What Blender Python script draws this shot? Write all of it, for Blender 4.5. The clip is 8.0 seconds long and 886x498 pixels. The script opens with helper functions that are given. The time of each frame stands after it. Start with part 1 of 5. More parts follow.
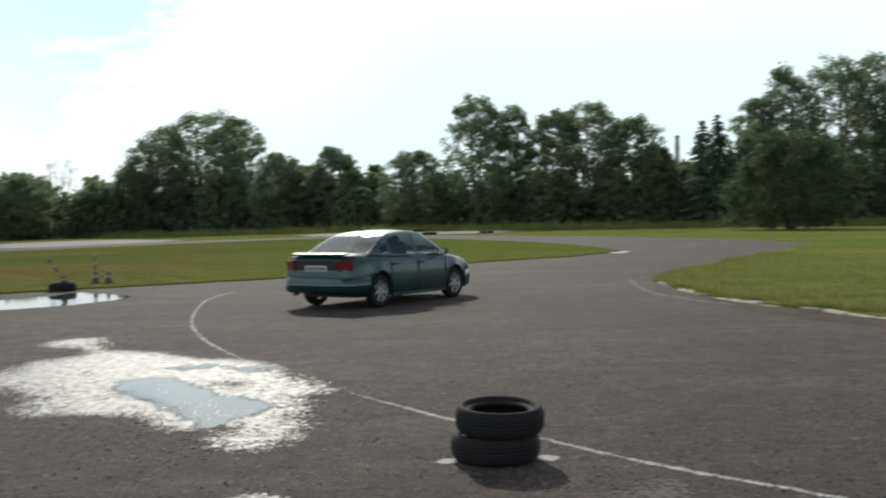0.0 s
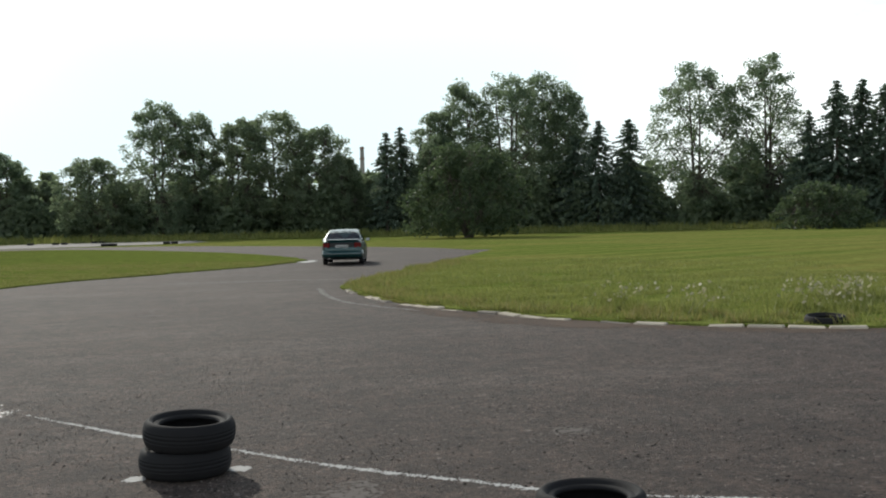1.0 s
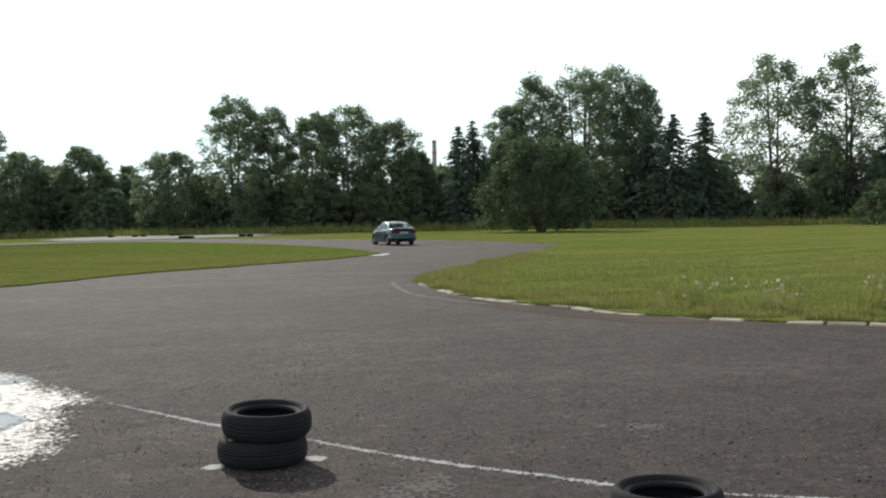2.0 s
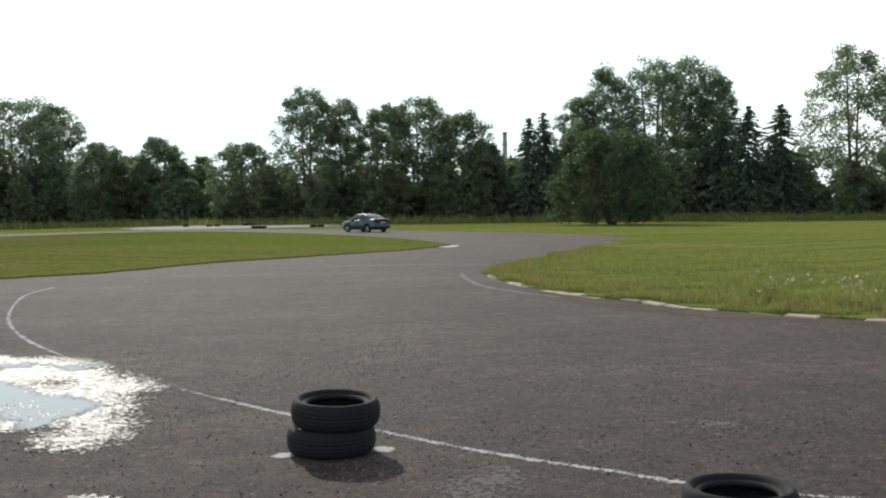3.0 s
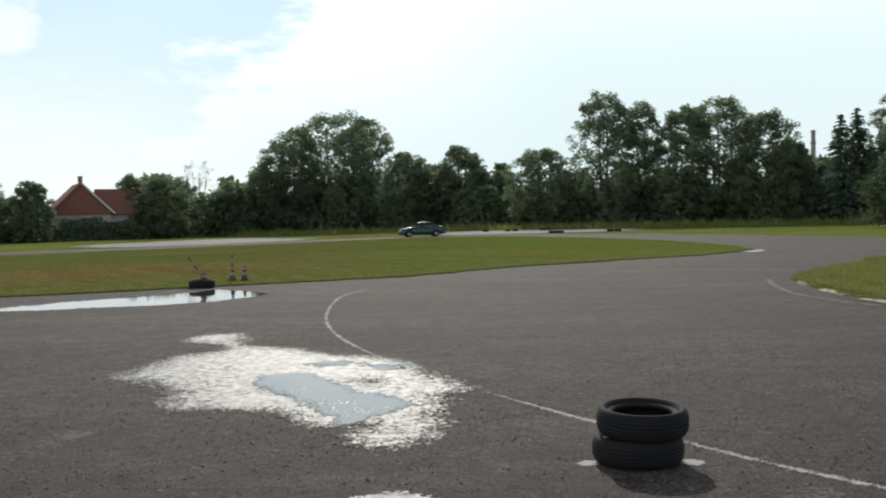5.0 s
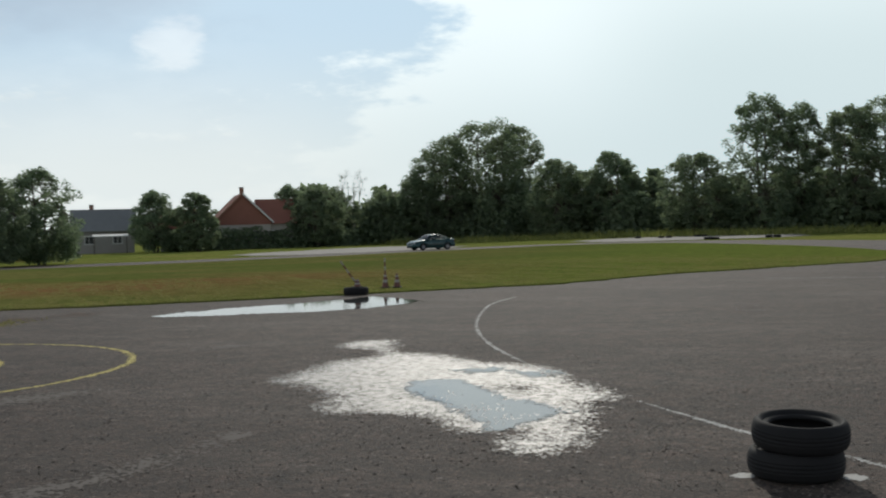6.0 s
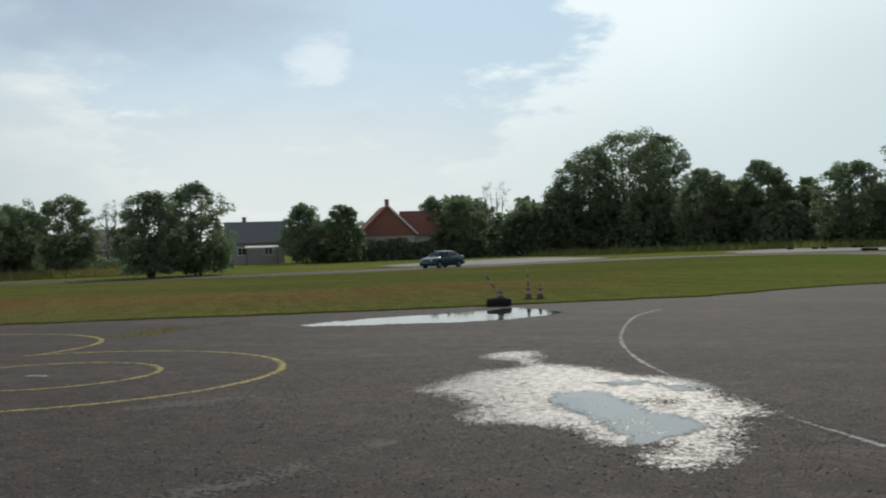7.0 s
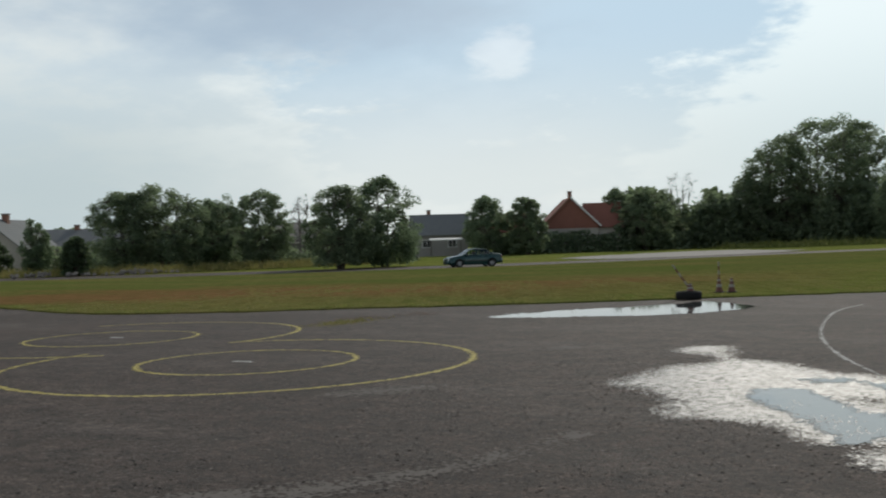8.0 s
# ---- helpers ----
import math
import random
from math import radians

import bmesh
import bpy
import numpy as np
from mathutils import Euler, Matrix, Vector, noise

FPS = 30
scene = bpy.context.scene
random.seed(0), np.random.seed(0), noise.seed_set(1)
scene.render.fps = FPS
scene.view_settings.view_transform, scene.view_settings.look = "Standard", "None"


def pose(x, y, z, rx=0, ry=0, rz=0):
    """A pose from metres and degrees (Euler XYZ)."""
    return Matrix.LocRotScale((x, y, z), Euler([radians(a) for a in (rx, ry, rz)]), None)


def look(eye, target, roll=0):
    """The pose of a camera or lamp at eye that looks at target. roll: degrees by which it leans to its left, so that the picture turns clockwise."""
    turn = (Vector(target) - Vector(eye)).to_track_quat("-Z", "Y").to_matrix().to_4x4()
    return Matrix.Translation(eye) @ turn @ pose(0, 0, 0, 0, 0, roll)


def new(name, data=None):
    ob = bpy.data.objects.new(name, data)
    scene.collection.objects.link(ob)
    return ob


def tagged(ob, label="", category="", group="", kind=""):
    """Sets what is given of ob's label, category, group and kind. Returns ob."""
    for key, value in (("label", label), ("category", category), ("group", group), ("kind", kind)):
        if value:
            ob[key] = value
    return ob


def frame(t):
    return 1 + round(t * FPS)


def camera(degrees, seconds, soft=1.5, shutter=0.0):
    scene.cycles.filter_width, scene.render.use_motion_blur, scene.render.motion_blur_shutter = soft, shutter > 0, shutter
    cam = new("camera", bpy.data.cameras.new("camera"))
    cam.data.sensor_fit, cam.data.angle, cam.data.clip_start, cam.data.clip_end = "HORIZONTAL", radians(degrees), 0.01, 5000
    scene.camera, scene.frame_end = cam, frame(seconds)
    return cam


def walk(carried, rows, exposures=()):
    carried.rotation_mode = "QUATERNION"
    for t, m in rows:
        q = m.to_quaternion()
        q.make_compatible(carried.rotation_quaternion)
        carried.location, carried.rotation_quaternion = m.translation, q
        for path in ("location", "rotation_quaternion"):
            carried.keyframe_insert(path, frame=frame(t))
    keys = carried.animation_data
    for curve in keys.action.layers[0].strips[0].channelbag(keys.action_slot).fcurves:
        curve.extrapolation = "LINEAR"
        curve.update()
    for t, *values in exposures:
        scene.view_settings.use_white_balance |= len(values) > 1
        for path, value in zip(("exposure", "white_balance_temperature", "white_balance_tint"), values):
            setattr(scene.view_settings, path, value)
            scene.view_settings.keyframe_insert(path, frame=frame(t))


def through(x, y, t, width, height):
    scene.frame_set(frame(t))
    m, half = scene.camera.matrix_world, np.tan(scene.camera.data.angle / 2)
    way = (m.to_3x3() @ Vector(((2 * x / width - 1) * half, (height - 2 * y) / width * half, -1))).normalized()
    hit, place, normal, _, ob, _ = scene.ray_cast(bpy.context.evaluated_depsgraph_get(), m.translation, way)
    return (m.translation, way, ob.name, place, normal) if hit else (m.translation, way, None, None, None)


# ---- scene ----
# ---- camera ----
cam = camera(45.26, 8.0, soft=2.0, shutter=0.25)
walk(cam, [
    (0.0, pose(0.058, 0.044, 1.65, 88.354, 0.998, -0.043)),
    (0.1, pose(0.050, -0.040, 1.65, 88.597, 1.402, -2.682)),
    (0.2, pose(0.055, -0.047, 1.65, 88.701, 1.691, -6.144)),
    (0.3, pose(0.077, -0.043, 1.65, 88.644, 1.554, -8.227)),
    (0.4, pose(0.050, -0.046, 1.65, 88.727, 1.405, -10.801)),
    (0.5, pose(0.063, -0.022, 1.65, 88.908, 1.749, -12.120)),
    (0.7, pose(0.041, -0.077, 1.65, 88.973, 1.423, -14.896)),
    (1.0, pose(0.036, -0.039, 1.65, 88.545, 1.283, -16.774)),
    (1.5, pose(0.029, -0.048, 1.65, 88.580, 1.380, -15.301)),
    (2.0, pose(0.012, -0.042, 1.65, 88.287, 1.059, -12.911)),
    (2.2, pose(-0.025, -0.084, 1.65, 88.101, 0.936, -11.881)),
    (3.3, pose(0.025, 0.021, 1.65, 87.917, 0.554, -7.488)),
    (3.5, pose(0.003, 0.031, 1.65, 87.978, 0.537, -5.811)),
    (4.0, pose(-0.002, 0.047, 1.65, 88.157, 1.064, -0.709)),
    (4.5, pose(-0.006, 0.077, 1.65, 88.191, 1.099, 3.047)),
    (4.7, pose(-0.047, 0.098, 1.65, 88.273, 1.072, 4.419)),
    (5.8, pose(-0.019, 0.100, 1.65, 88.831, 1.549, 13.298)),
    (6.0, pose(-0.018, 0.072, 1.65, 88.983, 1.545, 14.836)),
    (6.5, pose(-0.009, 0.060, 1.65, 89.218, 1.618, 19.008)),
    (7.0, pose(-0.006, 0.036, 1.65, 89.798, 1.615, 22.537)),
    (7.5, pose(0.004, -0.009, 1.65, 89.804, 1.341, 27.150)),
    (8.0, pose(-0.088, -0.053, 1.65, 89.660, 1.649, 32.323)),
], [(0.0, -0.12, 6450, 8), (0.5, -0.10, 6450, 8), (1.0, -0.06, 6450, 8), (1.5, 0.04, 6450, 8), (3.5, 0.08, 6450, 8), (4.0, -0.02, 6450, 8), (4.6, -0.12, 6450, 8), (5.8, -0.52, 6450, 8), (8.0, -0.64, 6450, 8)])

# ---- sky and sun ----
SUN_AZ, SUN_EL = 10.4, 31.4      # degrees to the left of +y, and above the horizon
world = bpy.data.worlds.new("sky")
scene.world = world
world.use_nodes = True


def build_sky():
    nt = world.node_tree
    nt.nodes.clear()
    N = nt.nodes.new
    L = nt.links.new
    out, bg = N("ShaderNodeOutputWorld"), N("ShaderNodeBackground")
    L(bg.outputs[0], out.inputs[0])
    sky = N("ShaderNodeTexSky")
    sky.sky_type, sky.sun_disc = "NISHITA", False
    sky.sun_elevation, sky.sun_rotation = radians(SUN_EL), radians(-SUN_AZ)
    dim = N("ShaderNodeVectorMath")
    dim.operation = "SCALE"
    dim.inputs["Scale"].default_value = 0.085
    L(sky.outputs[0], dim.inputs[0])
    tc, sep = N("ShaderNodeTexCoord"), N("ShaderNodeSeparateXYZ")
    L(tc.outputs["Generated"], sep.inputs[0])

    def calc(op, a, b=0.0, c=None):
        m = N("ShaderNodeMath")
        m.operation = op
        for k, v in enumerate((a, b) if c is None else (a, b, c)):
            if isinstance(v, (int, float)):
                m.inputs[k].default_value = v
            else:
                L(v, m.inputs[k])
        return m.outputs[0]
    up = calc("ADD", calc("MAXIMUM", sep.outputs["Z"], 0.0), 0.24)
    flat = N("ShaderNodeCombineXYZ")
    L(calc("DIVIDE", sep.outputs["X"], up), flat.inputs[0])
    L(calc("DIVIDE", sep.outputs["Y"], up), flat.inputs[1])
    flat.inputs[2].default_value = 2.6

    def field(scale, detail, rough):
        n = N("ShaderNodeTexNoise")
        n.inputs["Scale"].default_value, n.inputs["Detail"].default_value, n.inputs["Roughness"].default_value = scale, detail, rough
        L(flat.outputs[0], n.inputs["Vector"])
        return n.outputs["Fac"]

    def ranged(v, lo, hi):
        r = N("ShaderNodeMapRange")
        r.interpolation_type = "SMOOTHSTEP"
        r.inputs["From Min"].default_value, r.inputs["From Max"].default_value = lo, hi
        L(v, r.inputs["Value"])
        return r.outputs[0]

    def blend(f, a, b):
        m = N("ShaderNodeMix")
        m.data_type = "RGBA"
        L(f, m.inputs["Factor"])
        for v, k in ((a, "A"), (b, "B")):
            if isinstance(v, tuple):
                m.inputs[k].default_value = (*v, 1)
            else:
                L(v, m.inputs[k])
        return m.outputs["Result"]

    def towards(az, el):
        d = N("ShaderNodeVectorMath")
        d.operation = "DOT_PRODUCT"
        a, e = radians(az), radians(el)
        d.inputs[1].default_value = (-math.sin(a) * math.cos(e), math.cos(a) * math.cos(e), math.sin(e))
        L(tc.outputs["Generated"], d.inputs[0])
        return d.outputs["Value"]
    glow = ranged(towards(SUN_AZ - 14, SUN_EL - 10), 0.82, 0.965)         # the veil round the sun
    cover = calc("ADD", field(0.62, 7.0, 0.55), calc("MULTIPLY", glow, 0.22))
    low = ranged(sep.outputs["Z"], 0.21, 0.05)                          # haze thickens to the horizon
    cover = calc("ADD", cover, calc("MULTIPLY", low, 0.34))
    shade = field(2.5, 8.0, 0.6)
    aside = ranged(towards(75, 8), 0.76, 0.93)                           # duller cloud far aside of the sun
    behind = ranged(towards(SUN_AZ + 180, 35), 0.15, 0.85)               # unseen bright cloud added opposite the sun to light the tree fronts
    cloud = blend(ranged(calc("ADD", shade, calc("MULTIPLY", glow, 0.5)), 0.40, 0.62), (0.98, 1.12, 1.22), blend(aside, (1.58, 1.66, 1.68), (1.15, 1.23, 1.25)))
    cloud = blend(behind, cloud, (1.85, 1.92, 1.96))
    cloud = blend(calc("MULTIPLY", glow, 0.95), cloud, (1.32, 1.46, 1.50))
    bank = calc("ADD", towards(29, 14), calc("MULTIPLY", calc("SUBTRACT", field(2.6, 9.0, 0.60), 0.5), 0.10))
    cloud = blend(calc("MULTIPLY", ranged(bank, 0.971, 0.984), 0.86), cloud, (0.76, 1.00, 1.22))
    puff = calc("ADD", calc("MULTIPLY", towards(28.7, 10.0), 1.0), calc("MULTIPLY", calc("SUBTRACT", field(6.0, 8.0, 0.6), 0.5), 0.0022))
    cloud = blend(calc("MULTIPLY", ranged(puff, 0.9994, 1.0), 0.48), cloud, (1.5, 1.55, 1.58))
    haze = blend(glow, blend(aside, (1.18, 1.24, 1.22), (0.80, 0.92, 0.95)), (0.95, 1.10, 1.14))
    veil = calc("MULTIPLY", ranged(sep.outputs["Z"], 0.30, 0.13), ranged(towards(-12, 10), 0.93, 0.985))
    cloud = blend(calc("MULTIPLY", veil, 0.6), cloud, (0.82, 0.99, 1.03))
    cloud = blend(calc("MULTIPLY", low, 0.90), cloud, haze)
    sky_blue = blend(ranged(sep.outputs["Z"], -0.05, 0.5), (0.74, 0.93, 1.15), dim.outputs[0])
    L(blend(ranged(cover, 0.42, 0.60), sky_blue, cloud), bg.inputs["Color"])
    bg.inputs["Strength"].default_value = 1.0


build_sky()
sun = new("sun", bpy.data.lights.new("sun", "SUN"))
sun.data.energy, sun.data.angle, sun.data.color = 3.0, radians(0.8), (1.0, 0.94, 0.84)
sun.matrix_world = look((0, 0, 0), (math.sin(radians(SUN_AZ)) * math.cos(radians(SUN_EL)), -math.cos(radians(SUN_AZ)) * math.cos(radians(SUN_EL)), -math.sin(radians(SUN_EL))))


# ---- materials ----
class Nodes:
    """A node material with a few shorthands."""

    def __init__(self, name, rough=0.8, metal=0.0):
        self.mat = bpy.data.materials.new(name)
        self.mat.use_nodes = True
        self.t = self.mat.node_tree
        self.b = self.t.nodes["Principled BSDF"]
        self.b.inputs["Roughness"].default_value = rough
        self.b.inputs["Metallic"].default_value = metal
        self.tc = self.t.nodes.new("ShaderNodeTexCoord")

    def link(self, a, b):
        self.t.links.new(a, b)

    def noise(self, scale, detail=4.0, rough=0.55, where="Object", stretch=None):
        n = self.t.nodes.new("ShaderNodeTexNoise")
        n.inputs["Scale"].default_value, n.inputs["Detail"].default_value, n.inputs["Roughness"].default_value = scale, detail, rough
        src = self.tc.outputs[where]
        if stretch:
            m = self.t.nodes.new("ShaderNodeMapping")
            m.inputs["Scale"].default_value = stretch
            self.link(src, m.inputs[0])
            src = m.outputs[0]
        self.link(src, n.inputs["Vector"])
        return n.outputs["Fac"]

    def ramp(self, fac, *stops):
        r = self.t.nodes.new("ShaderNodeValToRGB")
        e = r.color_ramp.elements
        while len(e) < len(stops):
            e.new(0.5)
        for k, (p, c) in enumerate(stops):
            e[k].position = p
            e[k].color = (c, c, c, 1) if isinstance(c, (int, float)) else (*c, 1)
        self.link(fac, r.inputs[0])
        return r.outputs[0]

    def mix(self, fac, a, b, mode="MIX"):
        m = self.t.nodes.new("ShaderNodeMix")
        m.data_type, m.blend_type = "RGBA", mode
        for v, s in ((fac, m.inputs["Factor"]), (a, m.inputs["A"]), (b, m.inputs["B"])):
            if isinstance(v, (int, float)):
                s.default_value = v
            elif isinstance(v, tuple):
                s.default_value = (*v, 1)
            else:
                self.link(v, s)
        return m.outputs["Result"]

    def math(self, op, a, b=0.0):
        m = self.t.nodes.new("ShaderNodeMath")
        m.operation = op
        for k, v in enumerate((a, b)):
            if isinstance(v, (int, float)):
                m.inputs[k].default_value = v
            else:
                self.link(v, m.inputs[k])
        return m.outputs[0]

    def color(self, out):
        self.link(out, self.b.inputs["Base Color"])
        return self

    def rough(self, out):
        self.link(out, self.b.inputs["Roughness"])
        return self

    def bump(self, height, strength=0.4, distance=0.01):
        n = self.t.nodes.new("ShaderNodeBump")
        n.inputs["Strength"].default_value, n.inputs["Distance"].default_value = strength, distance
        self.link(height, n.inputs["Height"])
        self.link(n.outputs[0], self.b.inputs["Normal"])
        return self

    def random(self, which="Object"):
        if which == "Object":
            return self.t.nodes.new("ShaderNodeObjectInfo").outputs["Random"]
        return self.t.nodes.new("ShaderNodeNewGeometry").outputs["Random Per Island"]


def two_tone(name, a, b, scale, rough=0.8, metal=0.0, bump=0.3, fine=None, dist=0.01, shine=None):
    """A surface mottled between two colours, with a finer grain and a bump."""
    n = Nodes(name, rough, metal)
    big = n.noise(scale)
    grain = n.noise(fine or scale * 12, 3)
    n.color(n.mix(n.math("ADD", n.math("MULTIPLY", big, 0.65), n.math("MULTIPLY", grain, 0.35)), a, b))
    n.bump(grain, bump, dist)
    n.b.inputs["Specular IOR Level"].default_value = (0.5 if rough < 0.65 else 0.2) if shine is None else shine
    return n.mat


def asphalt_color(n):
    stones = n.noise(30, 5, 0.85)
    grit = n.noise(130, 2, 0.6)
    patch = n.noise(0.22, 5, 0.6)
    mottle = n.noise(2.6, 4, 0.6)
    streak = n.noise(0.55, 5, 0.62, stretch=(0.35, 1.0, 1.0))
    base = n.ramp(patch, (0.3, (0.037, 0.0248, 0.0190)), (0.7, (0.065, 0.0440, 0.0336)))
    base = n.mix(n.math("MULTIPLY", n.ramp(streak, (0.48, 0.0), (0.72, 1.0)), 0.4), base, (0.125, 0.102, 0.085))
    base = n.mix(0.9, base, n.ramp(mottle, (0.28, 0.24), (0.72, 0.76)), "OVERLAY")
    base = n.mix(0.8, base, n.ramp(n.noise(8.5, 4, 0.7), (0.32, 0.18), (0.68, 0.82)), "OVERLAY")
    base = n.mix(1.0, base, n.ramp(stones, (0.36, 0.02), (0.5, 0.46), (0.64, 1.0)), "OVERLAY")
    base = n.mix(n.math("MULTIPLY", n.ramp(grit, (0.62, 0.0), (0.70, 1.0)), 0.8), base, (0.24, 0.21, 0.185))
    base = n.mix(n.math("MULTIPLY", n.ramp(n.noise(13, 3, 0.6), (0.62, 0.0), (0.70, 1.0)), 0.8), base, (0.20, 0.168, 0.142))
    base = n.mix(n.math("MULTIPLY", n.ramp(n.noise(10.3, 3, 0.6), (0.64, 0.0), (0.71, 1.0)), 0.85), base, (0.014, 0.012, 0.011))
    return base, n.math("ADD", stones, n.math("MULTIPLY", grit, 0.4))


def asphalt_material():
    n = Nodes("worn_asphalt", 0.87)
    n.b.inputs["Specular IOR Level"].default_value = 0.30
    base, relief = asphalt_color(n)
    n.color(base)
    n.bump(relief, 0.7, 0.015)
    return n.mat


def wet_asphalt_material():
    n = Nodes("wet_asphalt", 0.45)
    base, relief = asphalt_color(n)
    n.color(n.mix(0.45, base, (0.02, 0.02, 0.02)))
    dry = n.noise(9, 5, 0.7)
    spots = n.noise(95, 3, 0.7)
    relief = n.noise(170, 3, 0.75)
    n.rough(n.ramp(n.math("ADD", n.math("MULTIPLY", dry, 0.5), n.math("MULTIPLY", spots, 0.5)), (0.42, 0.38), (0.52, 0.48), (0.575, 0.95)))
    n.b.inputs["Specular IOR Level"].default_value = 0.6
    n.bump(relief, 0.5, 0.006)
    return n.mat


def water_material(name="puddle_water", rough=0.03):
    n = Nodes(name, rough)
    n.color(n.mix(n.noise(6, 3), (0.050, 0.054, 0.052), (0.075, 0.078, 0.074)))
    n.b.inputs["IOR"].default_value = 1.36
    n.b.inputs["Specular IOR Level"].default_value = 1.0
    n.bump(n.noise(5, 2), 0.04, 0.01)
    return n.mat


def leaf_material(name, dark, light, through=0.35):
    n = Nodes(name, 0.6)
    n.b.inputs["Specular IOR Level"].default_value = 0.35
    col = n.mix(n.random("Island"), dark, light)
    big = n.noise(0.35, 3)
    col = n.mix(n.math("MULTIPLY", big, 0.35), col, tuple(0.65 * c for c in dark))
    n.color(col)
    tr = n.t.nodes.new("ShaderNodeBsdfTranslucent")
    n.link(n.mix(1.0, col, (1.5, 1.5, 1.3), "MULTIPLY"), tr.inputs[0])
    ms = n.t.nodes.new("ShaderNodeMixShader")
    ms.inputs[0].default_value = through
    n.link(n.b.outputs[0], ms.inputs[1])
    n.link(tr.outputs[0], ms.inputs[2])
    n.link(ms.outputs[0], n.t.nodes["Material Output"].inputs["Surface"])
    return n.mat


def grass_material(name, green, dry, amount, lush=None):
    n = Nodes(name, 0.9)
    n.b.inputs["Specular IOR Level"].default_value = 0.0
    a = n.noise(0.13, 5, 0.6, stretch=(0.5, 1.0, 1.0))
    b = n.noise(1.7, 4, 0.6)
    c = n.noise(22, 3, 0.65)
    col = n.mix(n.ramp(a, (0.42 - amount, 0.0), (0.62 - amount * 0.5, 1.0)), green, dry)
    if lush:
        # richer growth towards the damp end of the lawn
        sep = n.t.nodes.new("ShaderNodeSeparateXYZ")
        n.link(n.tc.outputs["Object"], sep.inputs[0])
        along = n.math("ADD", n.math("MULTIPLY", sep.outputs["X"], 1 / 14.0), n.math("ADD", n.math("MULTIPLY", a, 1.0), 0.75))
        col = n.mix(n.math("MULTIPLY", n.ramp(along, (0.25, 0.0), (0.95, 1.0)), 0.85), col, lush)
    if lush:
        # a worn brown belt across the middle of the island
        belt = n.math("SUBTRACT", n.math("ADD", n.math("MULTIPLY", sep.outputs["X"], -0.5), n.math("MULTIPLY", sep.outputs["Y"], 0.87)), 38.5)
        belt = n.math("SUBTRACT", 1.0, n.math("MULTIPLY", n.math("ABSOLUTE", belt), 1 / 9.5))
        worn = n.math("ADD", belt, n.math("MULTIPLY", n.math("SUBTRACT", n.noise(0.16, 6, 0.65, stretch=(0.6, 1.3, 1.0)), 0.5), 2.6))
        inner = n.ramp(n.math("MULTIPLY", sep.outputs["X"], -1 / 30.0), (0.22, 0.0), (0.6, 1.0))
        col = n.mix(n.math("MULTIPLY", n.math("MULTIPLY", n.ramp(worn, (0.1, 0.0), (0.75, 1.0)), inner), 0.85), col, (0.215, 0.112, 0.056))
    else:
        # paler stripes left by the mower
        wave = n.t.nodes.new("ShaderNodeTexWave")
        wave.inputs["Scale"].default_value, wave.inputs["Distortion"].default_value, wave.inputs["Detail"].default_value, wave.inputs["Detail Scale"].default_value = 0.12, 5.0, 3.0, 0.4
        m = n.t.nodes.new("ShaderNodeMapping")
        m.inputs["Rotation"].default_value = (0, 0, radians(63))
        n.link(n.tc.outputs["Object"], m.inputs[0])
        n.link(m.outputs[0], wave.inputs["Vector"])
        col = n.mix(n.math("MULTIPLY", n.ramp(wave.outputs["Fac"], (0.35, 0.0), (0.9, 1.0)), 0.65), col, (0.225, 0.245, 0.068))
    col = n.mix(n.math("MULTIPLY", n.ramp(b, (0.4, 0.0), (0.75, 1.0)), 0.75), col, tuple(0.5 * k for k in green))
    col = n.mix(0.7, col, n.ramp(c, (0.25, 0.22), (0.75, 0.9)), "OVERLAY")
    n.color(col)
    n.bump(c, 0.8, 0.05)
    return n.mat


M_ASPHALT = asphalt_material()
M_WET = wet_asphalt_material()
M_WATER = water_material()
M_GRASS = grass_material("meadow_grass", (0.132, 0.172, 0.036), (0.225, 0.205, 0.064), 0.0)
M_GRASS_DRY = grass_material("dry_lawn", (0.118, 0.140, 0.038), (0.175, 0.155, 0.056), 0.0, (0.142, 0.178, 0.038))
M_BLADE = leaf_material("grass_blade", (0.125, 0.155, 0.036), (0.27, 0.27, 0.09), 0.4)
M_BLADE_DRY = leaf_material("dry_grass_blade", (0.135, 0.145, 0.04), (0.30, 0.25, 0.11), 0.4)
M_LEAF = leaf_material("dark_foliage", (0.112, 0.150, 0.094), (0.212, 0.262, 0.164), 0.58)
M_LEAF_AIRY = leaf_material("poplar_foliage", (0.112, 0.160, 0.100), (0.212, 0.262, 0.172), 0.58)
M_LEAF_WILLOW = leaf_material("willow_foliage", (0.048, 0.074, 0.038), (0.092, 0.124, 0.064), 0.48)
M_NEEDLE = leaf_material("spruce_needles", (0.062, 0.095, 0.068), (0.12, 0.16, 0.108), 0.35)
M_UMBEL = leaf_material("white_umbel", (0.24, 0.23, 0.13), (0.42, 0.39, 0.26), 0.3)
M_TWIG = two_tone("grey_twig", (0.16, 0.14, 0.12), (0.30, 0.27, 0.24), 3.0, 0.9)
M_BARK = two_tone("tree_bark", (0.06, 0.05, 0.04), (0.14, 0.12, 0.10), 2.0, 0.95)
M_RUBBER = two_tone("old_rubber", (0.009, 0.009, 0.010), (0.021, 0.020, 0.020), 6.0, 0.8, bump=0.25, dist=0.004)
M_PAINT_WHITE = two_tone("worn_white_paint", (0.34, 0.33, 0.31), (0.62, 0.61, 0.58), 14.0, 0.8)
M_PAINT_YELLOW = two_tone("worn_yellow_paint", (0.36, 0.29, 0.08), (0.56, 0.47, 0.15), 9.0, 0.8)


